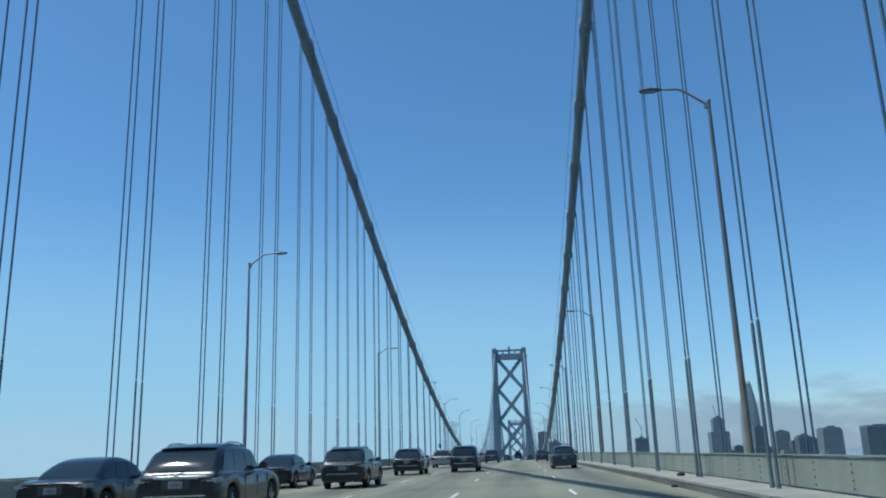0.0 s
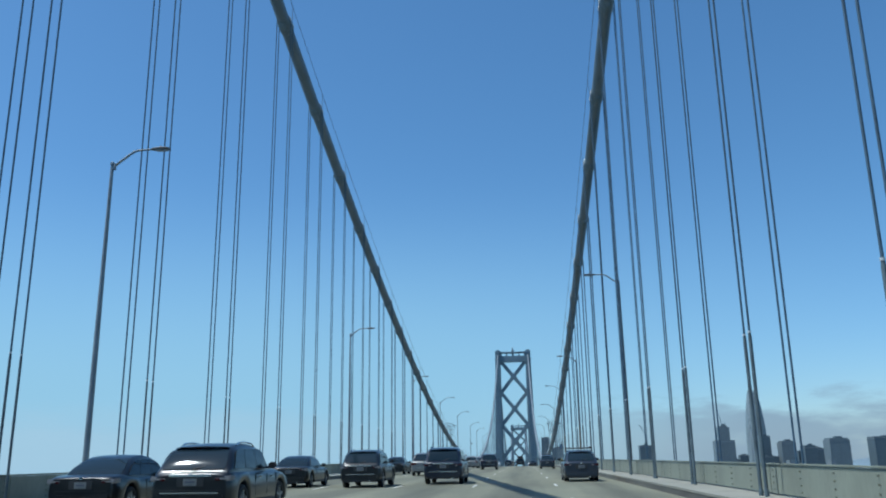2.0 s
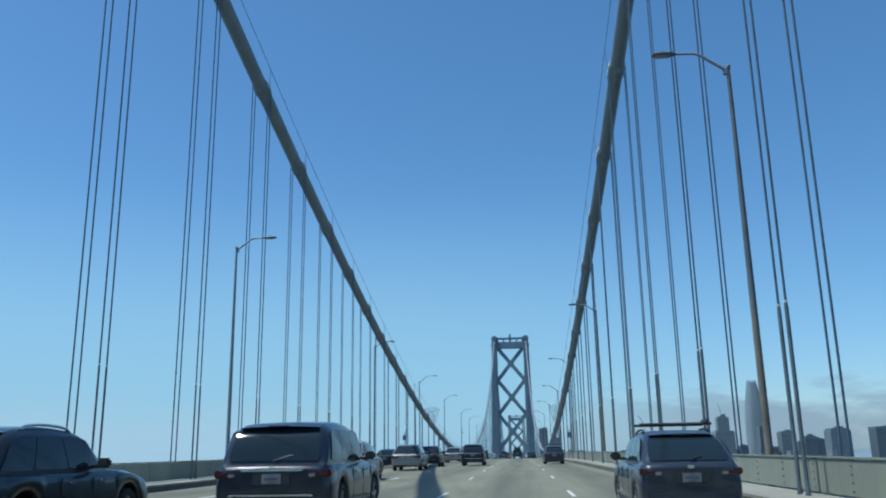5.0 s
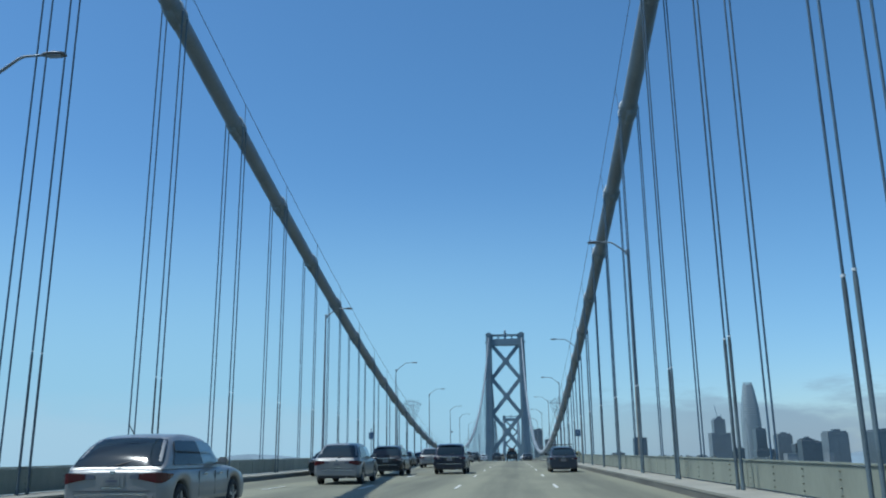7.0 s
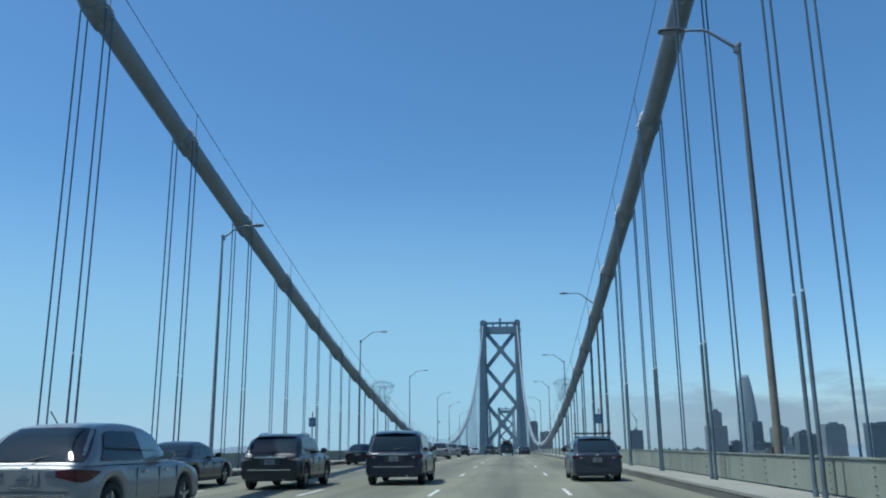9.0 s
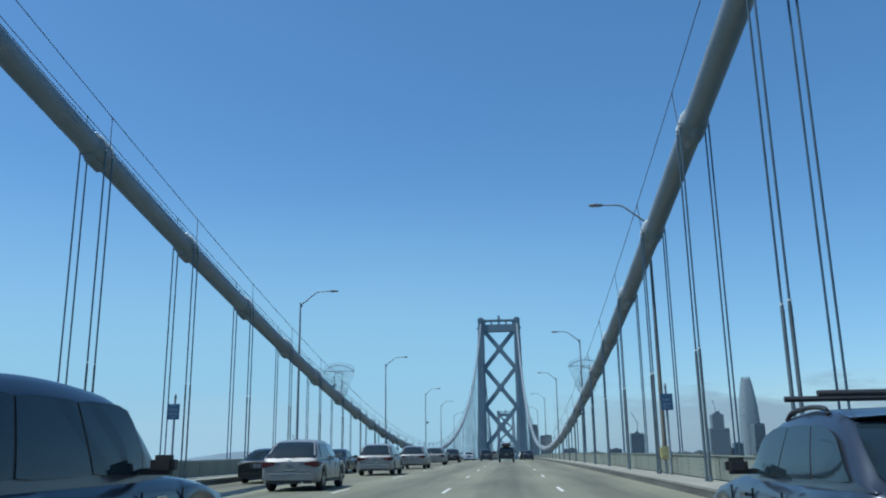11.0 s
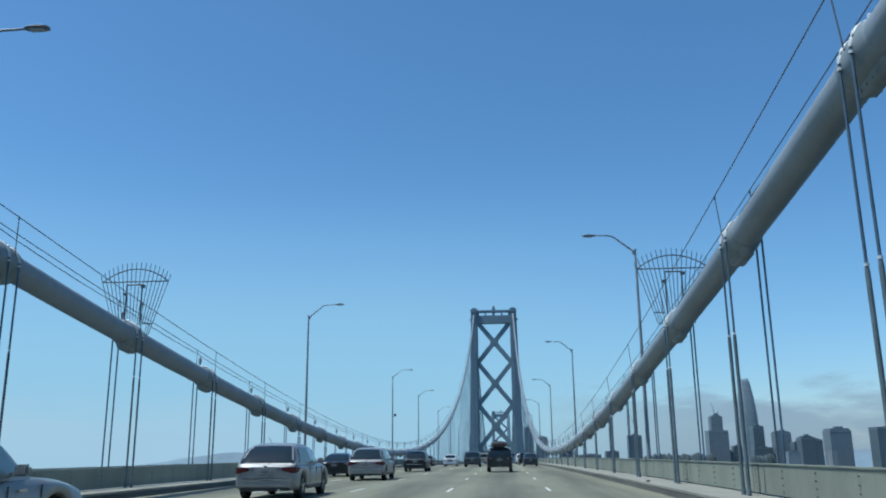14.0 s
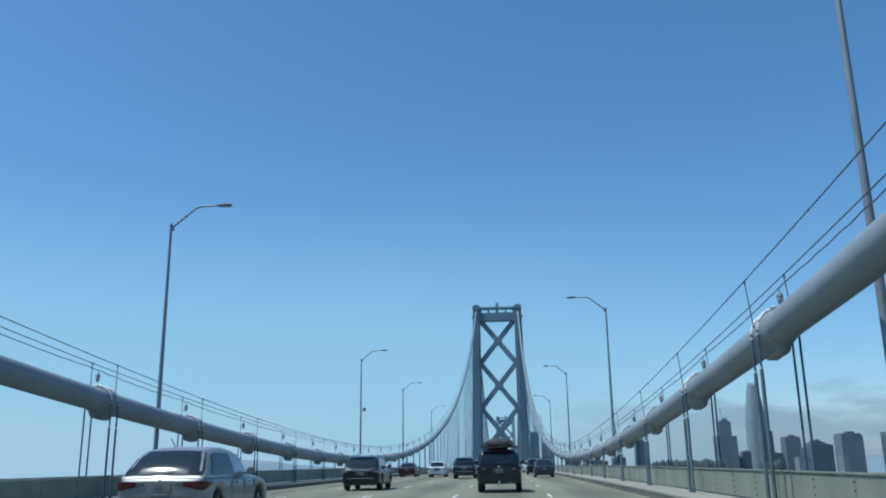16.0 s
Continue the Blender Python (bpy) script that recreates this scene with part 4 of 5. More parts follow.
# ---------------------------------------------------------------- call box signs
def call_sign(x, y):
    root = empty("call_box_sign", pose(x, y, deck(y) + 0.245), "blue call box sign on a thin steel post at the railing", "road sign", "call box signs")
    part("post", tube([(0, 0, 0), (0, 0, 3.25)], 0.045, 8), POLE, root)
    part("finial", tube([(0, 0, 3.25), (0, 0, 3.3), (0, 0, 3.42)], 0.04, 8, [0.06, 0.06, 0.02]), POLE, root)
    face = part("sign_face", box(0, -0.075, 2.70, 0.46, 0.05, 0.62, 0.012), SIGN_BLUE, root, "blue sign plate")
    for z, w, h in ((2.955, 0.28, 0.022), (2.47, 0.25, 0.022)):
        part("small_line", box(0, -0.102, z, w, 0.006, h), SIGN_WHITE, face, "pale line of small writing")
    for txt, z in (("CALL", 2.76), ("BOX", 2.575)):
        cu = bpy.data.curves.new("lettering", "FONT")
        cu.body, cu.size, cu.align_x, cu.extrude = txt, 0.15, "CENTER", 0.002
        tmp = new("lettering", cu)
        dg = bpy.context.evaluated_depsgraph_get()
        me = bpy.data.meshes.new_from_object(tmp.evaluated_get(dg))
        bpy.data.objects.remove(tmp)
        me.materials.clear()
        me.materials.append(SIGN_WHITE)
        again("lettering", me, face, pose(0, -0.104, z - 0.02, 90), "white words on the sign")
    return root


call_sign(9.77, 144.7)
call_sign(-9.80, 145.3)
cbx = empty("call_box", pose(9.80, 145.9, deck(145.9) + 0.245), "faded yellow roadside telephone box on a post", "call box")
part("post", box(0, 0, 0.30, 0.08, 0.08, 0.6), POLE, cbx)
part("housing", box(0, 0, 0.80, 0.34, 0.34, 0.50, 0.04), BOX_YELLOW, cbx)
part("door", box(-0.175, 0, 0.80, 0.02, 0.25, 0.40, 0.006), BOX_YELLOW, cbx)


def debris(x, y, z, r, seed):
    """A crumpled lump of rubber or cloth blown against the railing."""
    bm = bmesh.new()
    bmesh.ops.create_icosphere(bm, subdivisions=3, radius=r)
    for v in bm.verts:
        k = 1 + 0.5 * noise.noise(v.co * (2.2 / r) + Vector((seed, 0, 0)))
        v.co = Vector((v.co.x * k * 1.3, v.co.y * k * 1.5, max(-r * 0.4, v.co.z * k * 0.8)))
    ob = link("road_debris", bm, BLACK, smooth=True)
    ob.matrix_basis = pose(x, y, z + r * 0.4)
    return tagged(ob, "crumpled dark scrap lying on the walkway edge", "debris", "scraps on the walkway")


debris(9.31, 30.1, deck(30.1) + 0.245, 0.10, 1.0)
debris(8.56, 27.2, deck(27.2), 0.08, 5.0)
debris(8.95, 182.1, deck(182.1) + 0.245, 0.05, 8.0)


# ---------------------------------------------------------------- climbing guards on the cables
def climbing_guard(side):
    y = FIRST + 14 * PANEL + 0.25
    zc = cable_z(y)
    root = empty("climbing_guard", pose(side * SIDE[side], y, zc), "dark fan-shaped bar guard fixed round the main cable", "cable guard", "climbing guards")
    n = 17
    for i in range(n):
        u = -1 + 2 * i / (n - 1)
        xb, xt = 0.66 * u, 1.30 * u
        zb = 0.12 if abs(xb) > 0.42 else 0.46
        ztop = 2.15 + 0.50 * (1 - u * u) + 0.26
        f = (zb - 0.12) / (2.15 - 0.12)
        f2 = (ztop - 0.12) / (2.15 - 0.12)
        part("bar", tube([(xb + (xt - xb) * f, 0, zb), (xb + (xt - xb) * f2, 0, ztop)], 0.0135, 5), GUARD, root)
    part("arch_bar", tube([(1.30 * (-1 + i / 10), 0.02, 2.15 + 0.50 * (1 - (-1 + i / 10) ** 2)) for i in range(21)], 0.022, 5), GUARD, root)
    part("cross_bar", tube([(-1.30, 0.02, 2.15), (1.30, 0.02, 2.15)], 0.024, 5), GUARD, root)
    for s in (-1, 1):
        for z in (0.12, 0.52):
            f = (z - 0.12) / 2.03
            part("foot_bar", tube([(s * 0.40, 0.02, z), (s * (0.66 + 0.64 * f), 0.02, z)], 0.02, 5), GUARD, root)
        part("gate_post", tube([(s * 0.30, -0.03, 0.46), (s * 0.30, -0.03, 2.02)], 0.028, 6), GUARD, root)
        part("hinge", box(s * 0.34, -0.04, 1.95 if s > 0 else 1.66, 0.16, 0.06, 0.11), GUARD, root)
    part("gate_head", tube([(-0.30, -0.03, 2.02), (0.30, -0.03, 2.02)], 0.028, 6), GUARD, root)
    return root


climbing_guard(1)
climbing_guard(-1)


# ---------------------------------------------------------------- cars
def car_paint(name, base, metal=0.3, rough=0.32):
    return mat(name, base, rough, metal, 0.06, 1.2, 45, 0.0, coat=0.5, spec=0.35)


P_BLACK = car_paint("black_car_paint", (0.008, 0.009, 0.011), 0.0, 0.3)
P_DARK = car_paint("dark_grey_car_paint", (0.010, 0.012, 0.015), 0.0, 0.3)
P_NAVY = car_paint("dark_blue_car_paint", (0.012, 0.017, 0.032), 0.0, 0.3)
P_SILVER = car_paint("silver_car_paint", (0.24, 0.242, 0.238), 0.3, 0.40)
P_WHITE = car_paint("white_car_paint", (0.62, 0.64, 0.66), 0.0)
P_RED = car_paint("dark_red_car_paint", (0.055, 0.016, 0.018))
P_TAN = car_paint("tan_car_paint", (0.30, 0.26, 0.20))
P_STEEL = car_paint("steel_blue_car_paint", (0.032, 0.042, 0.060))
# opaque pane; its pale colour stands for sky light coming through
PALE_GLASS = glass_material("sky_toned_glass", (0.22, 0.29, 0.30), 0.06)


def wheel_meshes(r, w):
    tyre = bmesh.new()
    prof = [(-w / 2, r * 0.66), (-w / 2, r * 0.90), (-w * 0.42, r * 0.97), (-w * 0.25, r), (w * 0.25, r), (w * 0.42, r * 0.97), (w / 2, r * 0.90), (w / 2, r * 0.66)]
    rings = []
    n = 24
    for x, q in prof:
        rings.append([tyre.verts.new((x, q * math.cos(2 * math.pi * k / n), q * math.sin(2 * math.pi * k / n))) for k in range(n)])
    for a, b in zip(rings, rings[1:] + rings[:1]):
        for k in range(n):
            tyre.faces.new((a[k], a[(k + 1) % n], b[(k + 1) % n], b[k]))
    rim = bmesh.new()
    add_tube(rim, [(-w * 0.30, 0, 0), (w * 0.30, 0, 0)], r * 0.66, 20)
    for k in range(5):
        a = 2 * math.pi * k / 5
        for s in (-1, 1):
            add_box(rim, s * w * 0.40, 0, r * 0.33, 0.05, r * 0.16, r * 0.60, Matrix.Rotation(a, 4, "X"))
    for s in (-1, 1):
        add_box(rim, s * w * 0.42, 0, 0, 0.06, r * 0.3, r * 0.3, None, 0.01)
    return to_mesh("tyre", tyre, BLACK, True), to_mesh("rim", rim, ALLOY)


def build_car(kind, x, y_rear, paint, label, L=4.7, W=1.88, H=1.70, sill=0.28, r=0.36, belt=1.02, hood=0.98, trunk=None,
              rear=(0.06, 0.42), front=(0.30, 0.44), roof_in=0.20, tail=TAIL_RED, rails=False, rack=False, bag=False, dark_rear=True,
              pale_front=False, chrome_strip=False, hitch=False, antenna=False, group="cars on the bridge", sleek=False, lamp=(0.38, 0.11)):
    """A road car: lofted body with wheel arches, tapering cabin, panes, lamps, bumpers, plate, mirrors and four wheels.
    rear: cabin's foot and roof edge from the back end; front: the same from the front end; sleek: wraparound rear glass and wedge lamps."""
    yc = y_rear + L / 2
    root = empty(kind, pose(x, yc, deck(yc) , math.degrees(math.atan((deck(yc + 2) - deck(yc - 2)) / 4))), label, "car", group)
    hw = W / 2
    wy = (-L / 2 + 0.19 * L, L / 2 - 0.185 * L)
    ra = r * 1.17
    tz = trunk if trunk else belt

    def top(y):
        yr, yf = -L / 2 + rear[0], L / 2 - front[0] * L
        if y < yr:
            u = (y + L / 2) / max(0.05, yr + L / 2)
            return tz - 0.05 * (1 - u) + 0.0
        if y < yf:
            u = min(1, (y - yr) / 0.5)
            return tz + (belt - tz) * u
        u = (y - yf) / (L / 2 - yf)
        return belt + (hood - belt) * min(1, u * 1.6) - 0.20 * u ** 3

    bm = bmesh.new()
    rings = []
    N = 64
    for i in range(N + 1):
        y = -L / 2 + L * i / N
        d = min(y + L / 2, L / 2 - y)
        e = min(1.0, d / 0.38)
        curve = math.sqrt(max(0.0, 1 - (1 - e) ** 2))
        w = hw * (0.87 + 0.13 * curve)
        zb = sill + 0.05 * (1 - e)
        for c in wy:
            if abs(y - c) < ra:
                zb = max(zb, r + math.sqrt(ra * ra - (y - c) ** 2))
        zt = top(y) - 0.05 * (1 - curve)
        h = zt - zb
        half = [(0, zb), (w * 0.82, zb), (w - 0.035, zb + 0.015), (w - 0.006, zb + h * 0.22), (w, zb + h * 0.55), (w - 0.02, zb + h * 0.80), (w - 0.06, zt - 0.035), (w - 0.13, zt), (w * 0.45, zt + 0.012), (0, zt + 0.015)]
        pts = half + [(-a, b) for a, b in reversed(half[1:-1])]
        rings.append([bm.verts.new((a, y, b)) for a, b in pts])
    n = len(rings[0])
    for a, b in zip(rings, rings[1:]):
        for k in range(n):
            bm.faces.new((a[k], a[(k + 1) % n], b[(k + 1) % n], b[k]))
    bm.faces.new(rings[0])
    bm.faces.new(rings[-1])
    body = part("body", bm, paint, root, smooth=True)
    for p in body.data.polygons:
        if len(p.vertices) > 4:
            p.use_smooth = False

    # cabin
    zb, zt = belt - 0.03, H
    y0, y1 = -L / 2 + rear[0], -L / 2 + rear[0] + rear[1]
    y3, y2 = L / 2 - front[0] * L, L / 2 - front[0] * L - front[1] * 1.6
    bw, tw = hw - (0.045 if sleek else 0.07), hw - roof_in
    tuck = 0.055 if sleek else 0.10
    pm = (y1 + y2) / 2
    prof = [(y0, zb), (y0 * 0.55 + y1 * 0.45 - 0.035, zb * 0.52 + zt * 0.48), (y1 - 0.02, zt - 0.05), (y1 * 0.7 + y2 * 0.3, zt + 0.02), (pm, zt + 0.035),
            (y1 * 0.25 + y2 * 0.75, zt + 0.01), (y2, zt - 0.06), (y2 * 0.5 + y3 * 0.5, zb * 0.46 + zt * 0.54), (y3, zb)]
    for _ in range(2):  # round the corners off
        prof = [prof[0]] + [q for (ya, za), (yb, zc) in zip(prof, prof[1:]) for q in ((ya * 0.75 + yb * 0.25, za * 0.75 + zc * 0.25), (ya * 0.25 + yb * 0.75, za * 0.25 + zc * 0.75))] + [prof[-1]]

    def roof(y):
        for (ya, za), (yb, zc) in zip(prof, prof[1:]):
            if ya <= y <= yb:
                return za + (zc - za) * (y - ya) / max(1e-6, yb - ya)
        return zb

    def wide(y, z):
        t = max(0.0, min(1.0, (z - zb) / (zt - zb)))
        e = min(1.0, (y - y0 + 0.02) / 0.55)
        f = min(1.0, (y3 - y + 0.02) / 0.7)
        return (bw - (bw - tw) * t ** 1.35) * (1 - tuck + tuck * math.sqrt(max(0, 1 - (1 - e) ** 2))) * (0.94 + 0.06 * f)

    def skin(y, z, q):
        """Point on the roof skin at the profile point (y, z), q from -1 to 1 across."""
        rr = min(0.13, (z - zb) * 0.5)
        w = wide(y, z - rr)
        k = abs(q)
        return Vector((q * w, y, z - rr * max(0.0, (k - 0.80) / 0.20) ** 2 - 0.03 * k * k * min(1, (z - zb) * 3)))

    bm = bmesh.new()
    rings = []
    for y, z in prof:
        z = max(z, zb + 0.004)
        ring = []
        for q in (1, 0.97, 0.92, 0.86, 0.8, 0.6, 0.3, 0, -0.3, -0.6, -0.8, -0.86, -0.92, -0.97, -1):
            ring.append(tuple(skin(y, z, q)))
        ze = ring[0][2]
        low = [(wide(y, zb + (ze - zb) * f), y, zb + (ze - zb) * f) for f in (0, 0.33, 0.66)]
        rings.append([bm.verts.new(p) for p in low + ring + [(-p[0], p[1], p[2]) for p in reversed(low)]])
    for ra_, rb_ in zip(rings, rings[1:]):
        for k in range(len(ra_) - 1):
            bm.faces.new((ra_[k], ra_[k + 1], rb_[k + 1], rb_[k]))
    bm.faces.new(rings[0])
    bm.faces.new(rings[-1])
    part("cabin", bm, paint, root, smooth=True)

    def sheet(grid):
        """A bowed pane from a grid of points, with thickness."""
        bm = bmesh.new()
        fr = [[bm.verts.new(p) for p in row] for row in grid]
        cen = Vector((0, (y1 + y2) / 2, zb))
        bk = [[bm.verts.new(p + (cen - p).normalized() * 0.03) for p in row] for row in grid]
        nj, ni = len(fr) - 1, len(fr[0]) - 1
        for j in range(nj):
            for i in range(ni):
                bm.faces.new((fr[j][i], fr[j][i + 1], fr[j + 1][i + 1], fr[j + 1][i]))
                bm.faces.new((bk[j][i], bk[j + 1][i], bk[j + 1][i + 1], bk[j][i + 1]))
        def rim(*corners):  # edges keep corners of their own, so that the pane shades flat to its border
            bm.faces.new([bm.verts.new(v.co) for v in corners])

        for i in range(ni):
            rim(fr[0][i], bk[0][i], bk[0][i + 1], fr[0][i + 1])
            rim(fr[nj][i], fr[nj][i + 1], bk[nj][i + 1], bk[nj][i])
        for j in range(nj):
            rim(fr[j][0], fr[j + 1][0], bk[j + 1][0], bk[j][0])
            rim(fr[j][ni], bk[j][ni], bk[j + 1][ni], fr[j + 1][ni])
        return bm

    def end_pane(ya, yb, back):
        """Rear window or windscreen: a part of the roof skin between two heights, set just proud of it."""
        side = [p for p in prof if (p[0] < pm) == back]
        grid = []
        for j in range(7):
            z = zb + (zt - zb) * (ya + (yb - ya) * j / 6)
            near = sorted(side, key=lambda p: p[0] if back else -p[0])
            y = near[-1][0]
            for (pa, za), (pb, zc) in zip(near, near[1:]):
                if za <= z <= zc:
                    y = pa + (pb - pa) * (z - za) / max(1e-6, zc - za)
                    break
            half = 0.95 - 0.03 * j / 6 if sleek and back else 0.88 - 0.06 * j / 6
            if j in (0, 6):
                half -= 0.035
            row = [skin(y, z, half * (-1 + i / 5)) for i in range(11)]
            grid.append([p + Vector((0, -0.014 if back else 0.014, 0.008)) for p in row])
        return sheet(grid)

    part("rear_window", end_pane(0.10, 0.89 if sleek else 0.84, True), TINTED if dark_rear else PALE_GLASS, root, "dark rear window", True)
    part("windscreen", end_pane(0.06, 0.90, False), TINTED, root, "", True)
    for s in (1, -1):
        grid = []
        for jj in range(5):
            row = []
            for i in range(13):
                u, v = (0.09 if sleek else 0.035) + (0.81 if sleek else 0.865) * i / 12, 0.12 + 0.68 * jj / 4
                y = (y0 + 0.10 + (y3 - y0 - 0.22) * u) * (1 - v) + (y1 + 0.06 + (y2 - y1 - 0.02) * u) * v
                z = min(zb + (zt - zb) * v, roof(y) - 0.10)
                row.append(Vector((s * (wide(y, z) + 0.012), y, z)))
            grid.append(row)
        part("pillar_trim", sheet(grid), TRIM, root, "black window pillars", True)
        cuts = ((0.085, 0.30), (0.302, 0.598), (0.605, 0.91)) if sleek else ((0.03, 0.285), (0.297, 0.592), (0.604, 0.91)) if L > 4.2 else ((0.06, 0.51), (0.525, 0.92))
        for j, (u0, u1) in enumerate(cuts):
            frontmost = (j == len(cuts) - 1)
            grid = []
            for jj in range(5):
                row = []
                for i in range(6):
                    u = u0 + (u1 - u0) * i / 5
                    v = 0.10 + 0.72 * jj / 4
                    if jj in (0, 4) and i in (0, 5):
                        v += 0.02 if jj == 0 else -0.02
                    y = (y0 + 0.10 + (y3 - y0 - 0.22) * u) * (1 - v) + (y1 + 0.06 + (y2 - y1 - 0.02) * u) * v
                    z = zb + (zt - zb) * v
                    z = min(z, roof(y) - 0.10)
                    row.append(Vector((s * (wide(y, z) + 0.018), y, z)))
                grid.append(row)
            pane = PALE_GLASS if (pale_front and frontmost) else TINTED
            part("side_window", sheet(grid), pane, root, "pale side window with the sky behind it in its colour" if pane is PALE_GLASS else "dark side window", True)
        # mirrors, handles, door seams
        mir = bmesh.new()
        ym = y3 - 0.62
        add_box(mir, s * (hw + 0.11), ym, belt + 0.10, 0.20, 0.12, 0.15, None, 0.035)
        add_box(mir, s * (hw - 0.01), ym + 0.02, belt + 0.05, 0.12, 0.06, 0.05)
        part("mirror", mir, paint if paint in (P_SILVER, P_BLACK, P_WHITE) else TRIM, root, "door mirror housing")
        for yy in (-L * 0.02, L * 0.17):
            part("door_handle", box(s * (hw + 0.008), yy - 0.25, belt - 0.16, 0.03, 0.20, 0.035, 0.008), CHROME if chrome_strip else paint, root)
        for yy in (-L * 0.135, L * 0.055, L * 0.22):
            part("door_seam", box(s * (hw - 0.008), yy, (belt + sill) / 2 + 0.05, 0.018, 0.008, (belt - sill) * 0.62), TRIM, root)
        part("sill_trim", box(s * (hw - 0.02), 0, sill + 0.05, 0.06, L * 0.42, 0.10, 0.015), TRIM, root)
        # tail lamps wrap round the corners
        tzl = tz - 0.16
        if sleek:
            def band(stations):
                bm = bmesh.new()
                rows = [[bm.verts.new((s * (px + ox), py + oy, z)) for z in (zl, (zl + zh) / 2, zh)] + [bm.verts.new((s * (px - 2 * ox), py - 2 * oy, z)) for z in (zh, zl)] for px, py, ox, oy, zl, zh in stations]
                for a, b in zip(rows, rows[1:]):
                    for k in range(5):
                        bm.faces.new((a[k], a[(k + 1) % 5], b[(k + 1) % 5], b[k]))
                bm.faces.new(rows[0])
                bm.faces.new(rows[-1])
                return bm

            yr = -L / 2
            outer = [(hw * 0.52, yr, 0, -0.016, tz - 0.20, tz - 0.10), (hw * 0.70, yr, 0, -0.02, tz - 0.235, tz - 0.085), (hw * 0.84, yr, 0.008, -0.02, tz - 0.27, tz - 0.08)]
            for d, zl, zh in ((0.03, -0.275, -0.085), (0.09, -0.265, -0.09), (0.18, -0.235, -0.095), (0.30, -0.19, -0.105), (0.42, -0.14, -0.12)):
                c = math.sqrt(max(0.0, 1 - (1 - min(1.0, d / 0.38)) ** 2))
                outer.append((hw * (0.87 + 0.13 * c), yr + d, 0.012, -0.004, tz + zl, tz + zh))
            lampo = part("tail_lamp", band(outer), tail, root, "dark red wedge-shaped tail lamp")
            part("inner_lens", band([(hw * 0.34, yr, 0, -0.014, tz - 0.185, tz - 0.125), (hw * 0.51, yr, 0, -0.016, tz - 0.20, tz - 0.102)]), PLATE_BAR, lampo, "smoked inner lens")
        else:
            tl = bmesh.new()
            add_box(tl, s * (hw * 0.97 - lamp[0] / 2), -L / 2 + 0.055, tzl, lamp[0], 0.15, lamp[1], None, 0.035)
            add_box(tl, s * (hw * 0.945), -L / 2 + 0.16, tzl + 0.01, 0.07, 0.26, 0.12, None, 0.02)
            lampo = part("tail_lamp", tl, tail, root, "red tail lamp" if tail is TAIL_RED else "clear and red tail lamp")
            part("inner_lens", box(s * (hw * 0.97 - lamp[0] + 0.09), -L / 2 + 0.005, tzl - 0.01, 0.12, 0.075, lamp[1] * 0.6, 0.015), TAIL_CLEAR if tail is TAIL_RED else TAIL_RED, lampo)
        part("reflector", box(s * (hw * 0.72), -L / 2 - 0.015, sill + 0.20, 0.16, 0.03, 0.04), TAIL_RED, root)
        part("headlamp", box(s * (hw * 0.72), L / 2 - 0.10, hood - 0.30, 0.34, 0.16, 0.13, 0.03), TAIL_CLEAR, root, "clear headlamp")
    # rear details
    bmp = bmesh.new()
    add_box(bmp, 0, -L / 2 + 0.045, sill + 0.20, W * 0.86, 0.20, 0.26, None, 0.05)
    part("rear_bumper", bmp, paint, root, smooth=False)
    part("lower_valance", box(0, -L / 2 + 0.06, sill + 0.05, W * 0.80, 0.16, 0.13, 0.03), TRIM, root, "black lower bumper")
    part("front_bumper", box(0, L / 2 - 0.06, sill + 0.18, W * 0.84, 0.18, 0.28, 0.05), paint, root)
    pz = tz - 0.24 if trunk or not chrome_strip else tz - 0.22
    part("plate_recess", box(0, -L / 2 - 0.004, pz, 0.50 if sleek else 0.62, 0.03, 0.22, 0.02), paint if sleek else TRIM, root)
    pl = part("number_plate", box(0, -L / 2 - 0.024, pz - 0.01, 0.31, 0.014, 0.155, 0.004), PLATE, root, "pale number plate")
    for k, (cx, cz, sx, sz) in enumerate(((0, 0.0, 0.22, 0.04), (0, 0.055, 0.10, 0.014), (0, -0.055, 0.12, 0.010))):
        part("plate_bar", box(cx, -L / 2 - 0.033, pz - 0.01 + cz, sx, 0.004, sz), PLATE_BAR, pl)
    if chrome_strip:
        part("chrome_strip", box(0, -L / 2 - 0.012, pz - 0.13 if sleek else pz + 0.13, W * 0.19 if sleek else W * 0.52, 0.03, 0.03 if sleek else 0.045, 0.012), CHROME, root, "bright chrome strip by the plate")
        part("bumper_strip", box(0, -L / 2 - 0.06, sill + 0.32, W * 0.70, 0.02, 0.03, 0.008), CHROME, root, "thin chrome bumper strip")
    part("badge", box(0, -L / 2 - 0.006, tz - 0.075, 0.11, 0.03, 0.06, 0.012), CHROME, root, "plain bright badge")
    part("tailgate_seam", box(0, -L / 2 - 0.002, sill + 0.37, W * 0.74, 0.012, 0.012), TRIM, root)
    part("exhaust", tube([(hw * 0.45, -L / 2 - 0.03, sill + 0.02), (hw * 0.45, -L / 2 + 0.3, sill + 0.02)], 0.035, 10), CHROME, root)
    if not trunk:
        if not sleek:
            grid = []
            for j in range(4):
                yy = y1 + 0.22 - 0.13 * j
                row = [skin(max(yy, y1 + 0.02), roof(max(yy, y1 + 0.02)), 0.80 * (-1 + i / 5)) for i in range(11)]
                grid.append([Vector((p.x, yy + 0.05 * (i / 5 - 1) ** 2, p.z + 0.012)) for i, p in enumerate(row)])
            part("roof_spoiler", sheet(grid), paint, root, smooth=True)
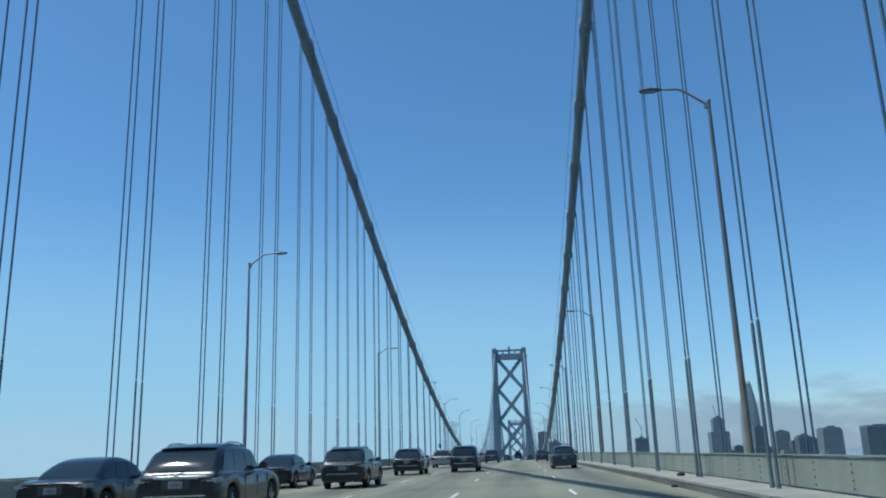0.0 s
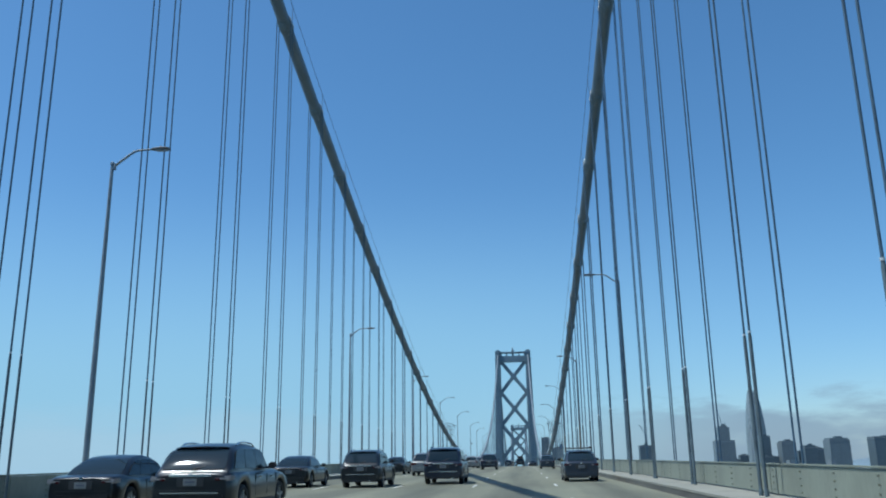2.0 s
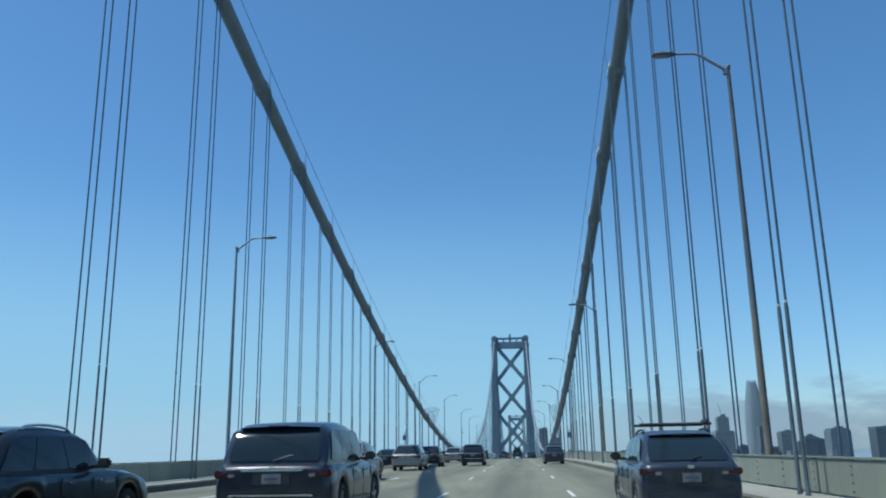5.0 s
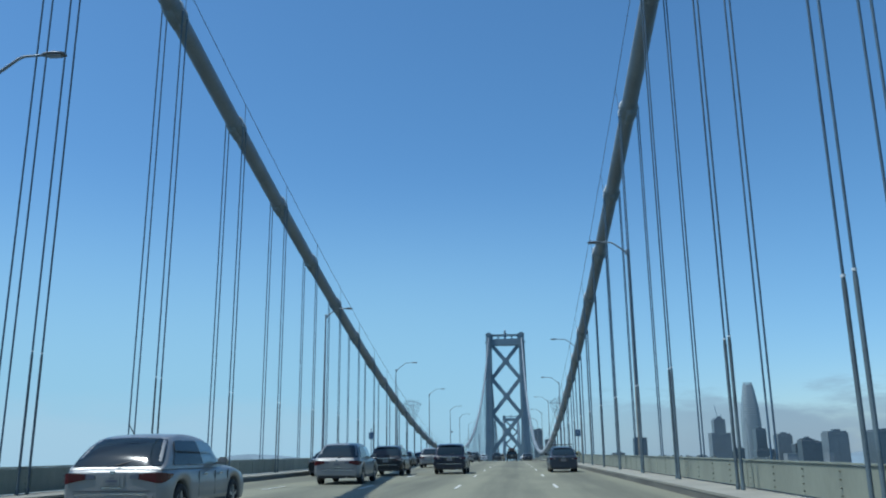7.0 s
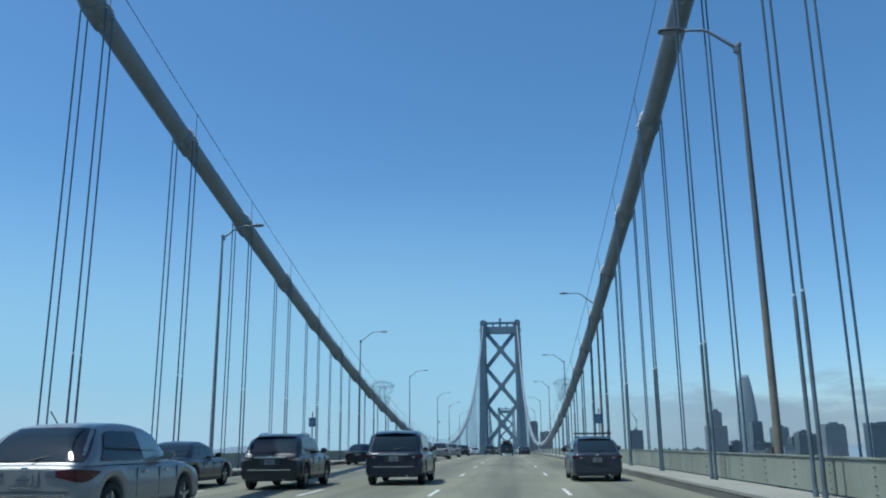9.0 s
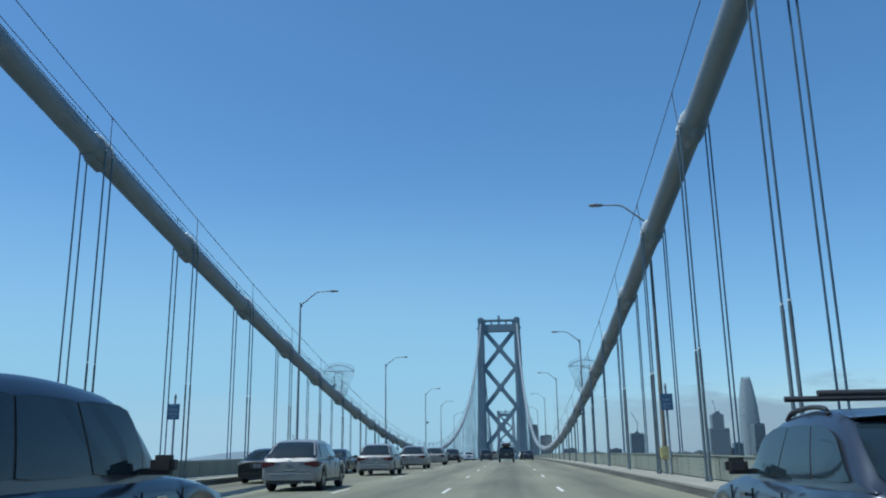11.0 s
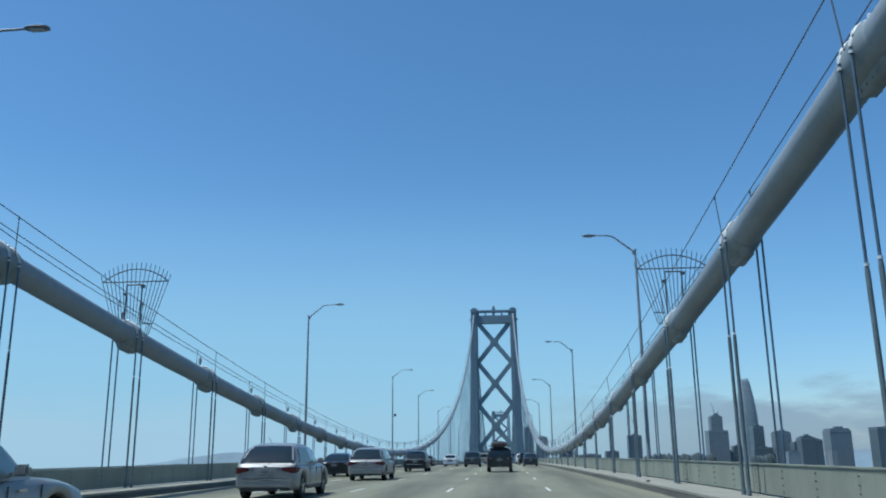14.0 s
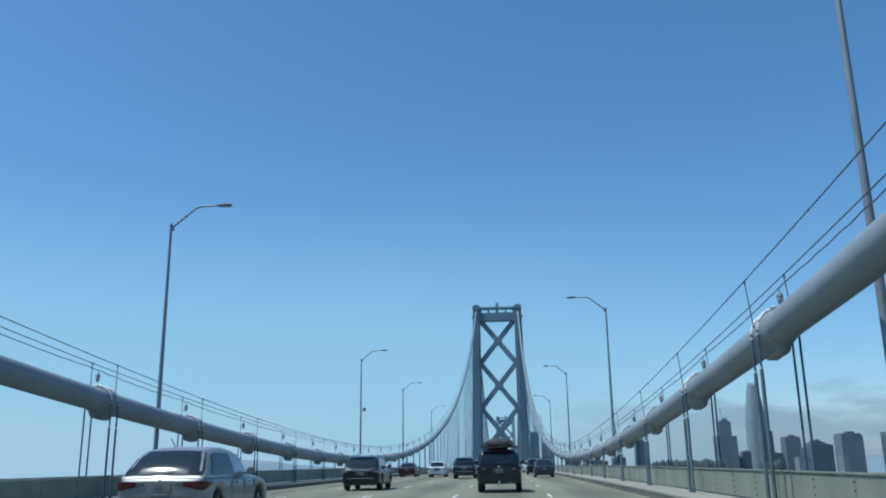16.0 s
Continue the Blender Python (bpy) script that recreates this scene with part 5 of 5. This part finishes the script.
        part("rear_wiper", tube([(0.0, y0 - 0.012 + 0.02, zb + 0.08), (0.36, y0 + rear[1] * 0.30 - 0.04, zb + (zt - zb) * 0.27)], 0.012, 5), TRIM, root)
        if not sleek:
            part("brake_lamp", box(0, y1 - 0.10, zt - 0.075, 0.34, 0.08, 0.018), TAIL_RED, root)
    # under-body and wheels
    part("underbody", box(0, 0, sill + 0.06, W * 0.70, L * 0.90, 0.16), BLACK, root)
    tyre_me, rim_me = wheel_meshes(r, 0.23)
    for s in (-1, 1):
        for c in wy:
            wh = again("tyre", tyre_me, root, pose(s * (hw - 0.135), c, r), "black rubber tyre")
            again("rim", rim_me, wh, Matrix.Identity(4), "silver alloy rim")
    if rails or rack or bag:
        for s in (-1, 1):
            pts = []
            for i in range(13):
                yy = y1 + 0.34 + (y2 - y1 - 0.62) * i / 12
                p = skin(yy, roof(yy), 0.86 * s)
                pts.append((p.x, yy, p.z + (0.0 if i in (0, 12) else 0.036 if i in (1, 11) else 0.042)))
            part("roof_rail", tube(pts, 0.022, 6), CHROME if rails else TRIM, root, "bright roof rail" if rails else "black roof rail", True)
    if rack or bag:
        for f in (0.22, 0.72):
            yy = y1 + (y2 - y1) * f
            part("cross_bar", tube([(-tw - 0.02, yy, zt + 0.13), (tw + 0.02, yy, zt + 0.13)], 0.026, 8), TRIM, root, "black roof cross bar")
    if rack:
        part("ladder_stop", box(tw - 0.10, y1 + 0.35, zt + 0.17, 0.06, 0.5, 0.07, 0.02), TRIM, root)
    if bag:
        bz = zt + 0.10
        b2 = bmesh.new()
        bmesh.ops.create_icosphere(b2, subdivisions=4, radius=1.0)
        for v in b2.verts:
            p = v.co.copy()
            q = (abs(p.x) ** 3.4 + abs(p.y) ** 3.4 + abs(p.z) ** 2.6) ** (1 / 3.0)
            p /= q
            k = 1 + noise.noise(p * 2.0) * 0.09 + noise.noise(p * 5) * 0.04
            v.co = Vector((p.x * 0.58 * k, p.y * 0.95 * k + (y1 + y2) / 2 - 0.15, bz + 0.13 + p.z * 0.22 * k))
        basket = bmesh.new()
        for zz in (0.10, 0.24):
            for s in (-1, 1):
                add_tube(basket, [(s * 0.64, y1 + 0.1, zt + zz), (s * 0.64, y2 - 0.3, zt + zz)], 0.018, 6)
            add_tube(basket, [(-0.64, y1 + 0.1, zt + zz), (0.64, y1 + 0.1, zt + zz)], 0.018, 6)
            add_tube(basket, [(-0.64, y2 - 0.3, zt + zz), (0.64, y2 - 0.3, zt + zz)], 0.018, 6)
        for s in (-1, 1):
            for f in (0.1, 0.5, 0.9):
                yy = y1 + 0.1 + (y2 - y1 - 0.4) * f
                add_tube(basket, [(s * 0.64, yy, zt + 0.06), (s * 0.64, yy, zt + 0.24)], 0.014, 6)
        part("roof_basket", basket, TRIM, root, "black tube roof basket")
        part("cargo_bag", b2, BAG, root, "lumpy black cargo bag strapped on the roof", True)
        for f in (-0.45, 0.25):
            part("strap", tube([(-0.66, (y1 + y2) / 2 + f, zt + 0.20), (-0.55, (y1 + y2) / 2 + f, bz + 0.26), (-0.3, (y1 + y2) / 2 + f, bz + 0.345), (0, (y1 + y2) / 2 + f, bz + 0.365), (0.3, (y1 + y2) / 2 + f, bz + 0.345), (0.55, (y1 + y2) / 2 + f, bz + 0.26), (0.66, (y1 + y2) / 2 + f, zt + 0.20)], 0.02, 5), TRIM, root)
    if hitch:
        part("tow_hitch", box(0, -L / 2 - 0.10, sill + 0.06, 0.09, 0.24, 0.09, 0.01), CHROME, root, "bright tow hitch")
    if antenna:
        part("antenna", tube([(-0.1, y1 + 0.25, zt), (-0.17, y1 + 0.12, zt + 0.20)], 0.010, 6), TRIM, root, "short black roof antenna")
    return root


def repeat_car(first, x, rears, length, words):
    """More cars of one make along a lane, each level with the road under it."""
    for y_rear, label in zip(rears, words):
        yc = y_rear + length / 2
        tagged(copy_thing(first, pose(x, yc, deck(yc), math.degrees(math.atan((deck(yc + 2) - deck(yc - 2)) / 4)))), label)


build_car("suv", 3.35, 214.0, P_BLACK, "black off-road SUV with a cargo bag on its roof basket", L=4.8, W=1.93, H=1.80, sill=0.38, r=0.39, belt=1.16, hood=1.12, rear=(0.02, 0.24), front=(0.28, 0.42), roof_in=0.16, bag=True, hitch=True)

# lane by the far railing: black saloons
saloon = build_car("sedan", -7.10, 18.5, P_BLACK, "black saloon car with a sloping rear window", L=4.85, W=1.84, H=1.45, sill=0.22, r=0.34, belt=0.92, hood=0.86, trunk=0.98, rear=(0.52, 0.85), tail=TAIL_CLEAR, dark_rear=True, roof_in=0.30)
repeat_car(saloon, -7.10, (36.0, 55.0, 88.0, 113.0, 148.0, 163.0, 204.0), 4.85,
           ("black saloon car beside a dark grey SUV", "black saloon car near the low wall", "black saloon car ahead of a silver SUV", "black saloon car by the railing, clear tail lamps",
            "black saloon car beside a dark grey SUV", "black saloon car level with a silver SUV", "black saloon car between two SUVs"))
build_car("sedan", -7.1, 268.0, P_RED, "dark red saloon car with red tail lamps", L=4.7, W=1.82, H=1.45, sill=0.22, r=0.33, belt=0.92, hood=0.86, trunk=0.98, rear=(0.52, 0.80), roof_in=0.28)

# second lane: dark and silver SUVs, then a white hatchback
dark_suv = build_car("suv", -3.50, 17.0, P_DARK, "dark grey crossover SUV with silver roof rails", L=4.75, W=1.90, H=1.66, sill=0.27, r=0.37, belt=1.05, hood=1.0, rear=(0.10, 0.62), tail=TAIL_CLEAR, rails=True, chrome_strip=True, roof_in=0.24)
repeat_car(dark_suv, -3.50, (34.0, 54.0, 113.0, 219.0), 4.75,
           ("dark grey SUV, silver roof rails, beside a black saloon", "dark grey SUV with silver roof rails", "dark grey SUV ahead of a silver one",
            "dark grey SUV with roof rails, ahead of a silver one"))
silver_suv = build_car("suv", -3.60, 80.0, P_SILVER, "silver SUV with a short roof antenna", L=4.9, W=1.98, H=1.68, sill=0.27, r=0.37, belt=1.05, hood=1.0, rear=(0.10, 0.66), chrome_strip=True, antenna=True, pale_front=True, roof_in=0.30, sleek=True)
repeat_car(silver_suv, -3.60, (100.0, 140.0, 158.0, 176.0, 195.0), 4.9,
           ("silver SUV with sun glinting on its rear window", "silver-grey SUV behind another silver one", "silver-grey SUV with a wide dark rear window", "silver-grey SUV with a short roof antenna", "silver SUV behind a dark grey one"))
build_car("hatchback", -3.4, 262.0, P_WHITE, "white sloping hatchback car", L=4.45, W=1.75, H=1.49, sill=0.20, r=0.31, belt=0.98, hood=0.88, rear=(0.08, 0.80), roof_in=0.26)

# middle lane: dark blue three-row SUVs, pickup trucks further on
navy_suv = build_car("suv", -0.05, 57.5, P_NAVY, "dark blue three-row SUV", L=4.95, W=1.96, H=1.76, sill=0.28, r=0.38, belt=1.08, hood=1.02, rear=(0.08, 0.40), chrome_strip=True, roof_in=0.20)
repeat_car(navy_suv, -0.05, (115.5, 250.0), 4.95, ("dark blue SUV in the middle lane", "dark blue SUV behind the pickup trucks"))
build_car("pickup", 0.3, 284.0, P_TAN, "tan pickup truck with its tailgate up", L=5.3, W=1.95, H=1.80, sill=0.38, r=0.38, belt=1.10, hood=1.08, trunk=1.08, rear=(1.75, 0.14), front=(0.26, 0.40), roof_in=0.20)
build_car("pickup", -0.2, 318.0, P_WHITE, "white pickup truck far along the road", L=5.3, W=1.95, H=1.82, sill=0.38, r=0.38, belt=1.10, hood=1.08, trunk=1.08, rear=(1.75, 0.14), front=(0.26, 0.40), roof_in=0.20)

# outer lane: blue-grey hatchbacks with roof racks, a minivan and a white SUV further on
hatch = build_car("hatchback", 6.80, 59.0, P_STEEL, "dark blue-grey hatchback car with a roof rack", L=4.45, W=1.75, H=1.52, sill=0.20, r=0.31, belt=0.98, hood=0.88, rear=(0.08, 0.72), rack=True, roof_in=0.24)
repeat_car(hatch, 6.80, (117.5, 252.0), 4.45, ("dark blue-grey hatchback in the outer lane", "dark blue-grey hatchback ahead of the black SUV"))
build_car("minivan", 6.7, 274.0, P_DARK, "dark grey minivan in the outer lane", L=5.0, W=1.96, H=1.74, sill=0.24, r=0.34, belt=1.04, hood=0.96, rear=(0.06, 0.34), roof_in=0.20)
build_car("suv", 6.6, 300.0, P_WHITE, "white SUV far along the road", L=4.7, W=1.88, H=1.68, rear=(0.08, 0.45))
